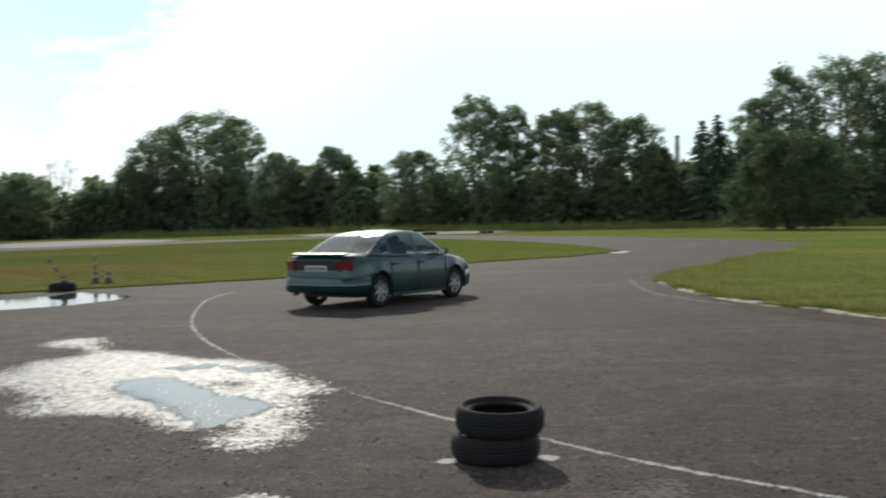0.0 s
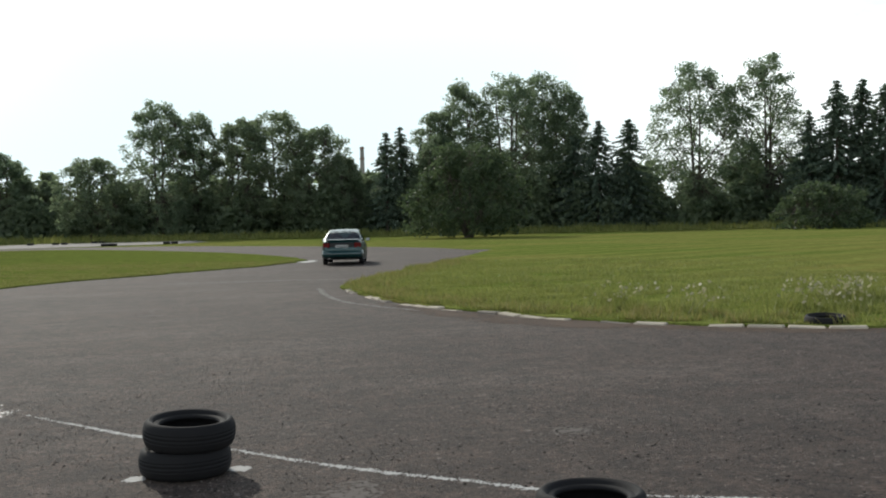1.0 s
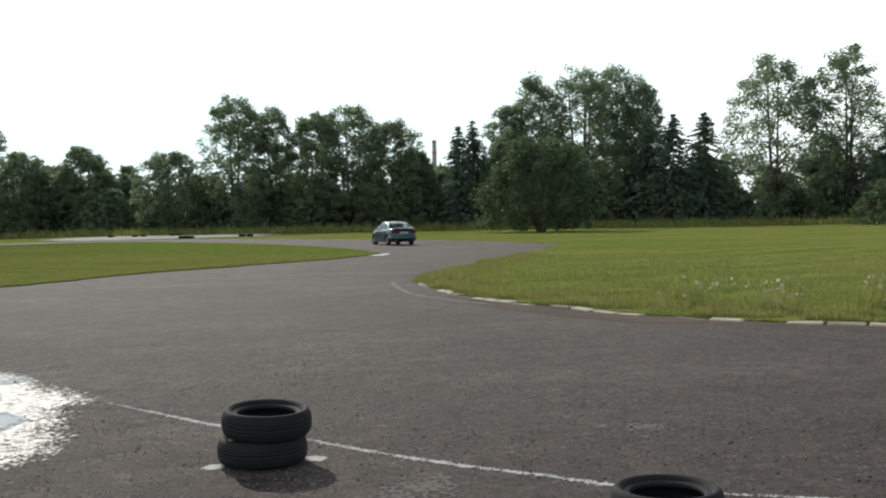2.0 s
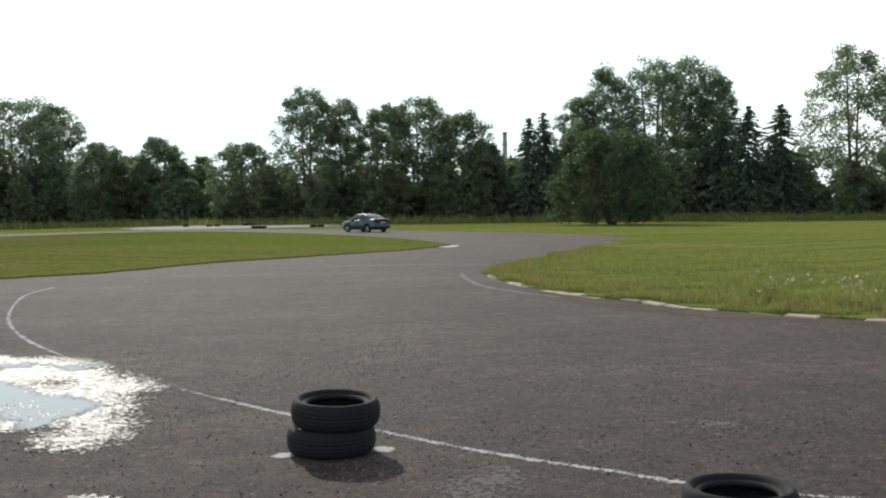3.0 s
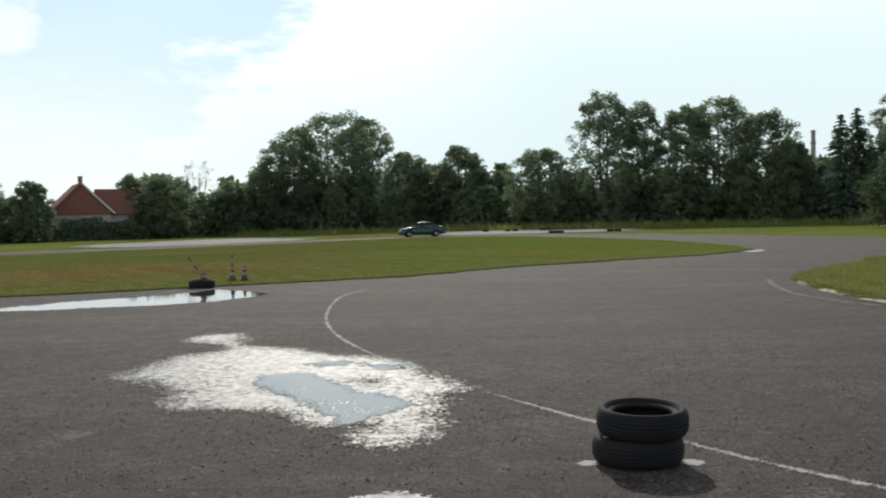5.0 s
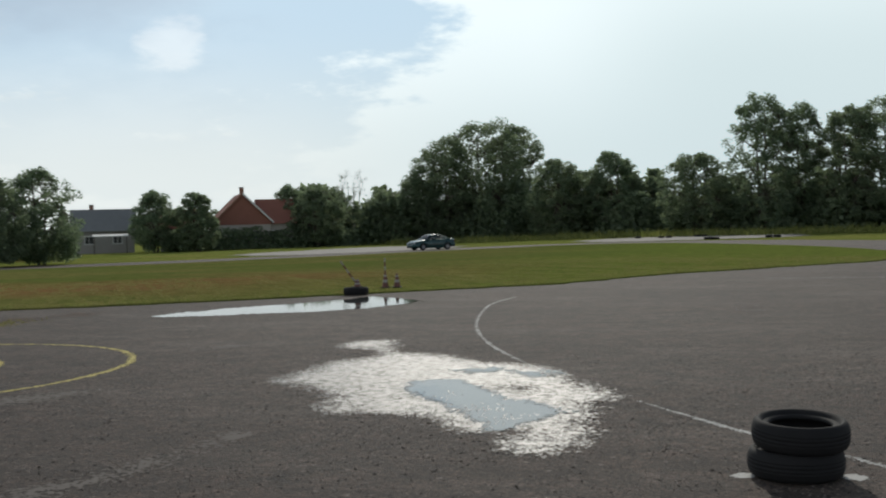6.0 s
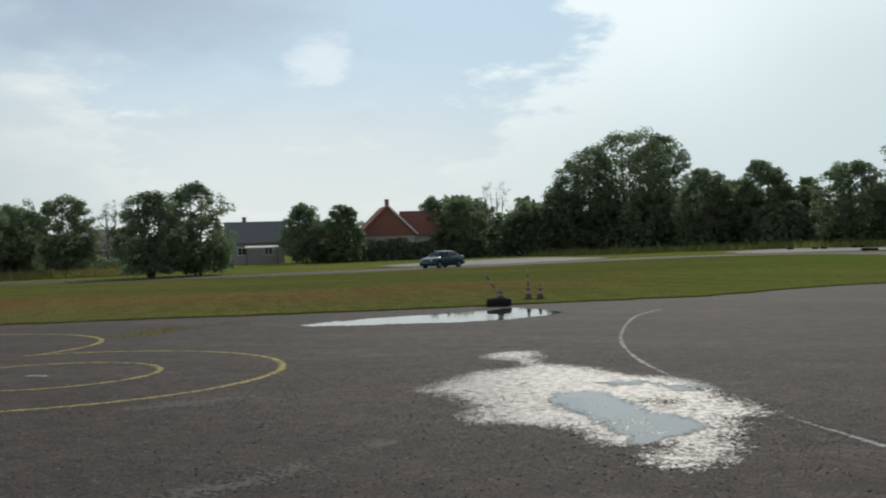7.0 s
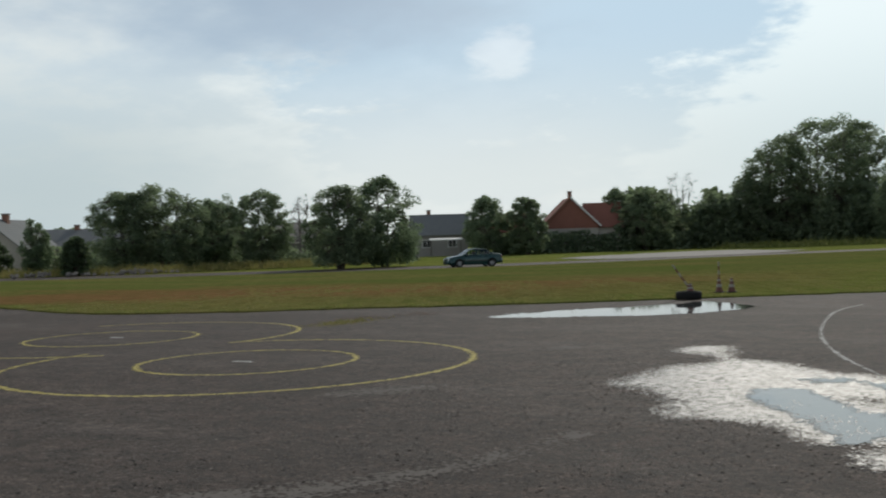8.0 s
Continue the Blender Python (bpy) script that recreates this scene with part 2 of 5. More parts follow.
# ---- mesh helpers ----
def link_bm(name, bm, material, parent=None, smooth=False):
    me = bpy.data.meshes.new(name)
    bm.to_mesh(me)
    bm.free()
    if smooth:
        for p in me.polygons:
            p.use_smooth = True
    for m in material if isinstance(material, (list, tuple)) else [material]:
        me.materials.append(m)
    ob = new(name, me)
    if parent:
        ob.parent = parent
    return ob


def part(name, bm, material, parent, label="", smooth=False):
    ob = link_bm(name, bm, material, parent, smooth)
    if label:
        ob["label"] = label
    return ob


def from_arrays(name, verts, faces, material, smooth=False):
    me = bpy.data.meshes.new(name)
    me.from_pydata(verts.tolist() if hasattr(verts, "tolist") else verts, [], faces.tolist() if hasattr(faces, "tolist") else faces)
    me.materials.append(material)
    if smooth:
        for p in me.polygons:
            p.use_smooth = True
    return new(name, me)


def smooth_line(pts, n=6, closed=False):
    """A Catmull-Rom curve through plan points."""
    P = [Vector(p) for p in pts]
    k = len(P)
    out = []
    for i in range(k if closed else k - 1):
        a, b, c, d = (P[(i + j) % k] if closed else P[min(max(i + j, 0), k - 1)] for j in (-1, 0, 1, 2))
        for s in range(n):
            t = s / n
            out.append(0.5 * (2 * b + (c - a) * t + (2 * a - 5 * b + 4 * c - d) * t * t + (3 * b - a - 3 * c + d) * t ** 3))
    if not closed:
        out.append(P[-1])
    return out


def terrain(x, y):
    """The ground falls gently towards the far road."""
    u = min(max((-x - 10) / 36, 0), 1)
    s = min(max((y - 28) / 22, 0), 1)
    return -0.32 * u * u * (3 - 2 * u) * s * s * (3 - 2 * s)


def terrain_of(x, y):
    """The same for numpy arrays."""
    u, s = np.clip((-x - 10) / 36, 0, 1), np.clip((y - 28) / 22, 0, 1)
    return -0.32 * u * u * (3 - 2 * u) * s * s * (3 - 2 * s)


def sheet(name, outline, z, material, skirt=0.1, rough=0.0, crown=0.0):
    """A flat slab of ground with the given outline."""
    bm = bmesh.new()
    top = [bm.verts.new((p[0], p[1], z)) for p in outline]
    low = [bm.verts.new((p[0], p[1], z - skirt)) for p in outline]
    f = bm.faces.new(top)
    for i in range(len(top)):
        j = (i + 1) % len(top)
        bm.faces.new((top[i], low[i], low[j], top[j]))
    bmesh.ops.recalc_face_normals(bm, faces=bm.faces)
    for axis, lo, hi in (((1, 0, 0), -64, -8), ((0, 1, 0), 28, 112)):
        for k in range(lo, hi, 4):
            bmesh.ops.bisect_plane(bm, geom=bm.verts[:] + bm.edges[:] + bm.faces[:], plane_co=(k * axis[0], k * axis[1], 0), plane_no=axis)
    bmesh.ops.triangulate(bm, faces=[x for x in bm.faces if len(x.verts) > 4])
    for v in bm.verts:
        v.co.z += terrain(v.co.x, v.co.y)
    return link_bm(name, bm, material)


def inside(x, y, poly):
    """Which of the points lie inside the outline (numpy)."""
    r = np.zeros(len(x), bool)
    k = len(poly)
    for i in range(k):
        (x1, y1), (x2, y2) = poly[i][:2], poly[(i + 1) % k][:2]
        c = (y1 > y) != (y2 > y)
        r ^= c & (x < (x2 - x1) * (y - y1) / ((y2 - y1) or 1e-9) + x1)
    return r


# ---- ground ----
def ground():
    marks = [-3000, -1200, -500, -250, -150] + list(range(-110, 13, 4)) + [60, 150, 300, 700, 1500, 3000]
    along = [-3000, -1000, -300, -100, 0] + list(range(20, 125, 4)) + [150, 220, 400, 800, 1600, 3000]
    bm, grid = bmesh.new(), []
    for x in marks:
        grid.append([bm.verts.new((x, y, terrain(x, y) - 0.03)) for y in along])
    for a, b in zip(grid, grid[1:]):
        for k in range(len(along) - 1):
            bm.faces.new((a[k], b[k], b[k + 1], a[k + 1]))
    return tagged(link_bm("ground", bm, M_GRASS), "wide green meadow grass reaching to the far trees", "ground", kind="structure")


ground()
ISLAND = [(-29.5, 20.5), (-24.1, 19.0), (-20.9, 19.5), (-17.3, 21.6), (-13.6, 23.75), (-11.1, 25.4), (-8.2, 27.8), (-6.3, 29.3), (-4.3, 31.0), (-2.1, 35.2), (0.8, 38.4), (3.0, 41.0),
          (5.6, 43.9), (7.8, 48.0), (8.3, 51.0), (7.8, 58.0), (6.4, 66.5), (3.4, 76.5), (0.0, 85.0), (-4.3, 93.0), (-9.0, 96.5), (-14.1, 94.7), (-20.0, 89.1), (-26.3, 83.4), (-33.4, 76.3), (-43.5, 67.9),
          (-57.3, 56.7), (-71.6, 48.9), (-81.0, 34.3), (-78.0, 29.0), (-55.0, 23.0), (-38.0, 22.0)]
VERGE = [(20.6, 58.0), (13.7, 44.1), (10.4, 37.7), (7.7, 32.4), (5.6, 28.0), (5.3, 24.5), (5.4, 21.6), (5.75, 19.6), (6.3, 17.9), (7.0, 16.1), (8.0, 14.55), (9.4, 13.3), (10.4, 12.6), (13.0, 11.0), (20, 8), (60, 0)]
TRACK = [(12.5, 50), (14.5, 58.0), (14.3, 66.0), (11.0, 76.0), (5.5, 88.0), (-0.5, 97.5), (-8.5, 101.5), (-17.4, 99.0), (-25.3, 94.6), (-31.5, 89.4), (-38.7, 81.5), (-47.2, 72.2), (-59.7, 62.1), (-74.0, 54.3), (-91.0, 39.9), (-120, 26)]


def ragged(pts, amount):
    """Shakes an edge a little, as turf grows over it."""
    return [p + Vector((noise.noise((p.x * 1.1, p.y * 1.1, 1)), noise.noise((p.x * 1.1, p.y * 1.1, 7)))) * amount for p in pts]


island_line = ragged(smooth_line(ISLAND, 14, True), 0.28)
verge_line = ragged(smooth_line(VERGE, 14), 0.16)


def offset_line(pts, d):
    out = []
    for i, p in enumerate(pts):
        a, b = pts[max(i - 1, 0)], pts[min(i + 1, len(pts) - 1)]
        t = (b - a).normalized()
        out.append(Vector((p.x - t.y * d, p.y + t.x * d)))
    return out


def asphalt():
    track = smooth_line(TRACK, 5)
    outer = ragged(offset_line(track, -4.6), 0.4)
    outline = [(60, -45), (60, 0)] + [tuple(p) for p in reversed(verge_line[:-1])] + [tuple(p) for p in outer[6:]] + [(-130, 10), (-130, -45)]
    return tagged(sheet("road", outline, 0.0, M_ASPHALT, 0.02), "worn grey asphalt of an old practice track", "asphalt", kind="structure")


asphalt()
tagged(sheet("ground_island", [tuple(p) for p in island_line], 0.035, M_GRASS_DRY, 0.06), "patchy half-dry mown grass island inside the track", "grass", kind="structure")
far = [(120, -10), (120, 96), (60, 96), (30, 80), (24, 66)]
tagged(sheet("ground_verge", [tuple(p) for p in verge_line] + far, 0.035, M_GRASS, 0.08), "green mown meadow beside the bend of the track", "grass", kind="structure")


# ---- trees ----
def leaf_quads(centres, size, rng, droop=0.0):
    """One small four-sided leaf clump at each centre."""
    n = len(centres)
    d = rng.normal(size=(n, 3))
    d[:, 2] = d[:, 2] * 0.8 - droop
    d /= np.linalg.norm(d, axis=1)[:, None]
    e = np.cross(d, rng.normal(size=(n, 3)))
    e /= np.linalg.norm(e, axis=1)[:, None] + 1e-9
    s = size * rng.uniform(0.55, 1.35, n)[:, None]
    w = s * rng.uniform(0.45, 0.8, n)[:, None]
    v = np.stack([centres - d * s, centres + e * w - d * s * 0.1, centres + d * s, centres - e * w + d * s * 0.1], 1).reshape(-1, 3)
    return v, np.arange(4 * n).reshape(-1, 4)


def limb(bm, a, b, r1, r2, sides=6):
    a, b = Vector(a), Vector(b)
    q = (b - a).to_track_quat("Z", "Y").to_matrix()
    rings = []
    for p, r in ((a, r1), (b, r2)):
        rings.append([bm.verts.new(p + q @ Vector((math.cos(k * math.tau / sides) * r, math.sin(k * math.tau / sides) * r, 0))) for k in range(sides)])
    for k in range(sides):
        bm.faces.new((rings[0][k], rings[0][(k + 1) % sides], rings[1][(k + 1) % sides], rings[1][k]))


def spruce_parts(height, radius, rng):
    """Trunk, drooping tiers and needle centres of a spruce."""
    bm, tips = bmesh.new(), []
    limb(bm, (0, 0, 0), (0, 0, height * 0.97), 0.16 + height * 0.008, 0.02)
    z = 0.06 * height
    while z < height * 0.985:
        reach = 2.75 * radius * (1 - z / height) ** 0.8 * rng.uniform(0.75, 1.1) + 0.12
        for k in range(rng.integers(6, 9)):
            a = rng.uniform(0, math.tau)
            r = reach * rng.uniform(0.65, 1.1)
            end = (math.cos(a) * r, math.sin(a) * r, z - r * 0.25)
            limb(bm, (0, 0, z), end, 0.03, 0.01, 3)
            for q in np.linspace(0.15, 1.0, max(3, int(r * 6))):
                tips.append((end[0] * q, end[1] * q, z - r * 0.25 * q, 0.22 + 0.15 * (1 - q)))
        z += rng.uniform(0.28, 0.45)
    return bm, np.array(tips)


# foot of the crown, reach for its radius, share of gaps, leaves to a clump, flatness of a clump
CROWN = {"round": (0.08, 1.32, 0.36, 46, 0.72), "airy": (0.06, 1.36, 0.20, 44, 0.8), "airyd": (0.05, 1.42, 0.29, 48, 0.85), "willow": (0.05, 0.90, 0.55, 52, 0.9),
         "shrub": (0.03, 1.0, 0.6, 50, 0.85), "bare": (0.2, 1.25, 0.3, 1, 0.8)}


def crown_width(kind, f):
    """Half width of a crown, as a share of its radius, at the share f of its height."""
    if kind in ("willow", "shrub"):
        return math.sqrt(max(0.0, 1 - max(0.0, (f - 0.22) / 0.80) ** 2.0)) * (0.86 + 0.14 * min(1, f / 0.22))
    if kind == "round":
        return 0.80 + 0.2 * f / 0.42 if f < 0.42 else math.sqrt(max(0.0, 1 - ((f - 0.42) / 0.585) ** 2.3))
    if kind == "bare":
        return 0.25 + 0.75 * math.sin(math.pi * min(1.0, f * 0.8 + 0.12))
    return 0.62 + 0.38 * math.sin(math.pi * min(1.0, f / 0.8)) if f < 0.4 else math.sqrt(max(0.0, 1 - ((f - 0.4) / 0.61) ** 1.9))


def leafy_parts(kind, height, radius, rng, leaf, open_share=1.0):
    """Stems, boughs, twigs and leaf centres of a broad-leaved tree, at the origin: leaves sit in many small clumps with gaps between."""
    low, reach, gap, per, flat = CROWN[kind]
    R = radius * reach
    off = rng.uniform(-50, 50)
    t = 0.07 + height * 0.011
    bm = bmesh.new()
    stems = {"round": 3, "airy": 2, "airyd": 3, "willow": 6, "shrub": 4, "bare": 3}[kind]
    axes = []
    for k in range(stems):
        a = k * math.tau / stems + rng.uniform(0, 1)
        lean = R * (0.10 if kind == "airy" else 0.28 if kind == "willow" else 0.2)
        foot = Vector((math.cos(a) * t * 1.4, math.sin(a) * t * 1.4, -0.1))
        mid = Vector((math.cos(a) * lean, math.sin(a) * lean, height * 0.42))
        top = Vector((math.cos(a) * lean * 1.6, math.sin(a) * lean * 1.6, height * 0.88))
        limb(bm, foot, mid, t, t * 0.6)
        limb(bm, mid, top, t * 0.6, t * 0.15)
        axes.append((mid, top))
    boughs = []
    for k in range(14 if kind != "shrub" else 7):
        mid, top = axes[k % stems]
        root = mid.lerp(top, rng.uniform(-0.5, 0.6))
        f = min(0.95, root.z / height + rng.uniform(0.08, 0.28))
        a = k * 2.4 + rng.uniform(-0.4, 0.4)
        w = crown_width(kind, f) * R * rng.uniform(0.5, 0.8)
        end = Vector((math.cos(a) * w, math.sin(a) * w, f * height))
        limb(bm, root, end, t * 0.38, t * 0.12, 4)
        boughs += [root.lerp(end, q) for q in (0.35, 0.7, 1.0)]
    spread = 0.105 * R + 0.20
    count = int(np.clip(4.4 * R * height / spread ** 1.6, 150, 440)) if kind != "bare" else 75
    leaves = []
    for k in range(count * 4):
        if len(leaves) >= count:
            break
        f = low + (0.985 - low) * rng.random()
        wide = crown_width(kind, f)
        if rng.random() > wide + 0.25:
            continue
        a = rng.uniform(0, math.tau)
        lump = 1 + 0.30 * noise.noise((math.cos(a) * 1.5 + off, math.sin(a) * 1.5, f * 3.4)) + 0.12 * noise.noise((math.cos(a) * 4 + off, math.sin(a) * 4, f * 9))
        r = max(0.0, R * wide * lump - spread * 0.55) * rng.uniform(0.05, 1.0) ** 0.42
        c = Vector((math.cos(a) * r, math.sin(a) * r, min(f * height, height - spread * 0.5) * (1 + 0.07 * noise.noise((math.cos(a) * 1.3, math.sin(a) * 1.3, off)) * f)))
        if f > 0.40 and noise.noise(c * (0.75 / spread * 0.55) + Vector((off, 0, 0))) > gap * open_share:
            continue
        size = spread * rng.uniform(0.65, 1.25)
        near = min(boughs, key=lambda b: (b - c).length_squared)
        limb(bm, near, c, 0.035 if kind != "bare" else 0.03, 0.012, 3)
        if kind == "bare":
            for q in range(10):
                d = Vector(rng.normal(size=3)).normalized() * size * 1.1
                d.z = abs(d.z)
                limb(bm, c, c + d, 0.013, 0.006, 3)
        n = max(1, int(per * rng.uniform(0.7, 1.3) * (size / spread) ** 2 / leaf ** 1.0))
        d = rng.normal(size=(n, 3))
        d /= np.linalg.norm(d, axis=1)[:, None]
        p = np.array(c) + d * (size * rng.random(n) ** 0.45)[:, None] * np.array((1, 1, flat))
        leaves.append(np.c_[p, np.full(n, leaf * (0.145 + 0.055 * spread))])
    lv = np.concatenate(leaves)
    return bm, lv[lv[:, 2] > 0.12]


LEAVES = {"round": M_LEAF, "airy": M_LEAF_AIRY, "airyd": M_LEAF_AIRY, "willow": M_LEAF_WILLOW, "shrub": M_LEAF_WILLOW, "bare": M_LEAF_AIRY, "spruce": M_NEEDLE}
LABELS = {"round": "tall dark green broad-leaved tree with a dense crown", "airy": "tall pale green tree with a thin airy crown", "airyd": "tall grey-green poplar in a dense group",
          "willow": "broad round willow bush with low dense foliage", "shrub": "low dense green shrub", "bare": "leafless grey tree with fine bare branches", "spruce": "dark pointed spruce at the edge of the wood"}


def tree(kind, x, y, height, radius, seed):
    rng = np.random.default_rng(seed)
    bm, lv = spruce_parts(height, radius, rng) if kind == "spruce" else leafy_parts(kind, height, radius, rng, *((0.60, 0.45) if math.hypot(x, y) < 122 and y > 0 and kind not in ("willow", "shrub") else (0.9, 1.0)))
    name = {"spruce": "spruce", "willow": "willow_bush", "shrub": "shrub", "bare": "bare_tree"}.get(kind, "tree")
    ob = new(name)
    ob.matrix_world = pose(x, y, terrain(x, y) - 0.03)
    tagged(ob, LABELS[kind], "bush" if kind in ("willow", "shrub") else "tree")
    part("trunk", bm, M_TWIG if kind == "bare" else M_BARK, ob)
    v, f = leaf_quads(lv[:, :3], 1.0, rng, 0.5 if kind in ("willow", "spruce") else 0.0)
    c = np.repeat(lv[:, :3], 4, 0)
    v = c + (v - c) * np.repeat(lv[:, 3], 4)[:, None]
    crown = from_arrays("crown", v, f, LEAVES[kind])
    crown.parent = ob
    return ob


TREES = [
    ('airy', 75.6, 129.5, 22.4, 6.0),
    ('airy', 83.4, 124.6, 22.9, 4.9),
    ('spruce', 82.0, 113.5, 14.4, 1.9),
    ('spruce', 84.6, 111.6, 18.2, 3.1),
    ('spruce', 88.9, 112.1, 18.5, 3.0),
    ('spruce', 88.9, 108.2, 17.3, 3.3),
    ('shrub', 71.2, 96.7, 4.9, 5.4),
    ('airyd', 46.1, 142.7, 20.8, 4.1),
    ('airyd', 52.4, 140.5, 22.2, 4.9),
    ('airyd', 58.3, 143.6, 22.8, 4.8),
    ('airyd', 60.4, 139.4, 20.7, 3.4),
    ('spruce', 34.6, 140.7, 14.2, 1.9),
    ('spruce', 37.0, 142.2, 15.1, 2.3),
    ('spruce', 40.9, 144.3, 12.7, 2.7),
    ('spruce', 59.9, 135.3, 13.5, 2.4),
    ('spruce', 62.1, 132.1, 15.1, 2.8),
    ('spruce', 66.7, 132.1, 15.5, 2.8),
    ('willow', 34.3, 104.5, 9.5, 7.7),
    ('airyd', 42.8, 143.5, 17.0, 3.4),
    ('airyd', 41.6, 139.0, 13.5, 3.0),
    ('round', 33.0, 152.0, 9.0, 4.0),
    ('round', -83.0, 84.0, 7.2, 3.0),
    ('round', 15.8, 149.1, 16.2, 4.0),
    ('round', 21.4, 153.5, 18.1, 5.1),
    ('round', 26.4, 147.6, 15.3, 4.4),
    ('round', 29.4, 145.0, 10.8, 3.0),
    ('airy', 5.1, 149.9, 19.1, 4.3),
    ('airy', 10.3, 151.6, 17.5, 3.3),
    ('round', -3.8, 149.9, 11.1, 4.3),
    ('airy', -15.8, 159.3, 12.6, 3.4),
    ('round', -11.3, 159.7, 8.7, 3.2),
    ('round', -24.1, 158.3, 11.5, 3.8),
    ('round', -20.6, 163.8, 10.3, 3.7),
    ('round', -38.5, 170.8, 19.5, 7.3),
    ('round', -33.8, 174.8, 19.0, 4.9),
    ('round', -43.7, 166.4, 16.9, 4.8),
    ('round', -47.0, 163.4, 11.5, 3.4),
    ('round', -51.6, 162.1, 8.4, 3.8),
    ('bare', -61.1, 171.5, 12.4, 3.5),
    ('round', -61.7, 158.5, 9.6, 4.1),
    ('airy', -64.3, 152.0, 9.5, 2.8),
    ('airy', -74.9, 130.0, 8.4, 2.7),
    ('round', -69.1, 130.9, 7.8, 2.5),
    ('round', -58.9, 148.8, 8.9, 3.4),
    ('round', -55.3, 71.0, 7.0, 2.5),
    ('airy', -54.6, 76.4, 8.0, 2.6),
    ('spruce', -70.8, 103.0, 6.1, 0.8),
    ('bare', -75.7, 90.5, 7.7, 1.6),
    ('round', -72.2, 80.3, 7.8, 2.4),
    ('airy', -78.5, 79.9, 7.7, 2.5),
    ('round', -79.1, 73.6, 8.4, 3.6),
    ('round', -81.4, 70.9, 7.9, 2.8),
    ('airy', -89.9, 66.8, 5.3, 1.2),
    ('shrub', -86.0, 58.6, 4.2, 2.2),
    ('shrub', -75.6, 60.3, 3.3, 1.35),
]
for k, row in enumerate(TREES):
    tree(*row, seed=100 + k)


def thicket(name, line, reach, heights, per, size, material, label, category, seed, step=1.6, wide=1.5):
    """Dense low growth along a line: many leaf clumps in uneven mounds."""
    rng = np.random.default_rng(seed)
    line = smooth_line(line, 12)
    pts = []
    for i in range(len(line) - 1):
        a, b = line[i], line[i + 1]
        for k in range(max(1, int((b - a).length / step))):
            p = a.lerp(b, rng.random())
            h = rng.uniform(*heights)
            n = int(per * h)
            d = rng.normal(size=(n, 3)) * np.array((wide, wide * 0.75, 0.0))
            d[:, 2] = rng.uniform(0, 1, n) ** 1.1 * h
            d[:, :2] *= (1.15 - d[:, 2:3] / h * 0.7)
            pts.append(d + np.array((p.x, p.y + rng.uniform(*reach), 0)))
    c = np.concatenate(pts)
    c[:, 2] += terrain_of(c[:, 0], c[:, 1])
    v, f = leaf_quads(c, size, rng)
    return tagged(from_arrays(name, v, f, material), label, category, kind="stuff")


WOOD = [(150, 70), (120, 92), (95, 108), (78, 122), (60, 132), (40, 140), (20, 146), (0, 150), (-20, 158), (-40, 162), (-55, 158), (-66, 150)]
thicket("undergrowth", WOOD, (-1.5, 6.0), (3.5, 8.0), 62, 0.36, M_LEAF, "dark dense undergrowth along the foot of the wood", "undergrowth", 7)
thicket("undergrowth", WOOD, (6.0, 16.0), (4.0, 10.0), 30, 0.75, M_LEAF, "dark depth of the wood", "undergrowth", 17)
thicket("undergrowth", [(-56, 154), (-64, 146), (-70, 139), (-74, 133)], (-2, 2), (0.9, 3.3), 75, 0.26, M_LEAF, "dense green garden bushes before the houses", "bushes", 18)
thicket("undergrowth", [(-92, 116), (-98, 104), (-94, 94), (-86, 84), (-92, 74), (-104, 62), (-120, 50)], (-2.5, 2.5), (1.2, 3.4), 75, 0.24, M_LEAF, "dense green bushes round the gardens", "bushes", 8)
thicket("undergrowth", [(-70, 94.5), (-73, 90), (-78, 85), (-86, 77), (-98, 66), (-112, 56)], (-2, 2), (0.7, 2.3), 130, 0.17, M_LEAF, "dense green bushes between the roadside trees", "bushes", 19)
thicket("hedge", [(-76.4, 102.7), (-81.2, 90.7), (-84.8, 78.8), (-93.1, 69.2), (-109.8, 59.7)], (-1, 1), (0.8, 2.1), 190, 0.15, M_LEAF, "low dark hedge behind the tall grass", "hedge", 9, 1.0, 0.8)
thicket("far_wood", [(400, 150), (250, 330), (60, 430), (-120, 420), (-280, 300), (-380, 130), (-420, 0)], (-8, 8), (7, 13), 14, 1.3, M_LEAF, "distant wooded skyline", "wood", 10, 5.0, 6.0)
thicket("near_wood", [(90, 40), (110, -20), (60, -70), (0, -85), (-60, -75), (-110, -30), (-125, 15)], (-4, 4), (2, 4.5), 30, 0.8, M_LEAF, "trees behind the filming place", "wood", 11, 4.0, 3.0)


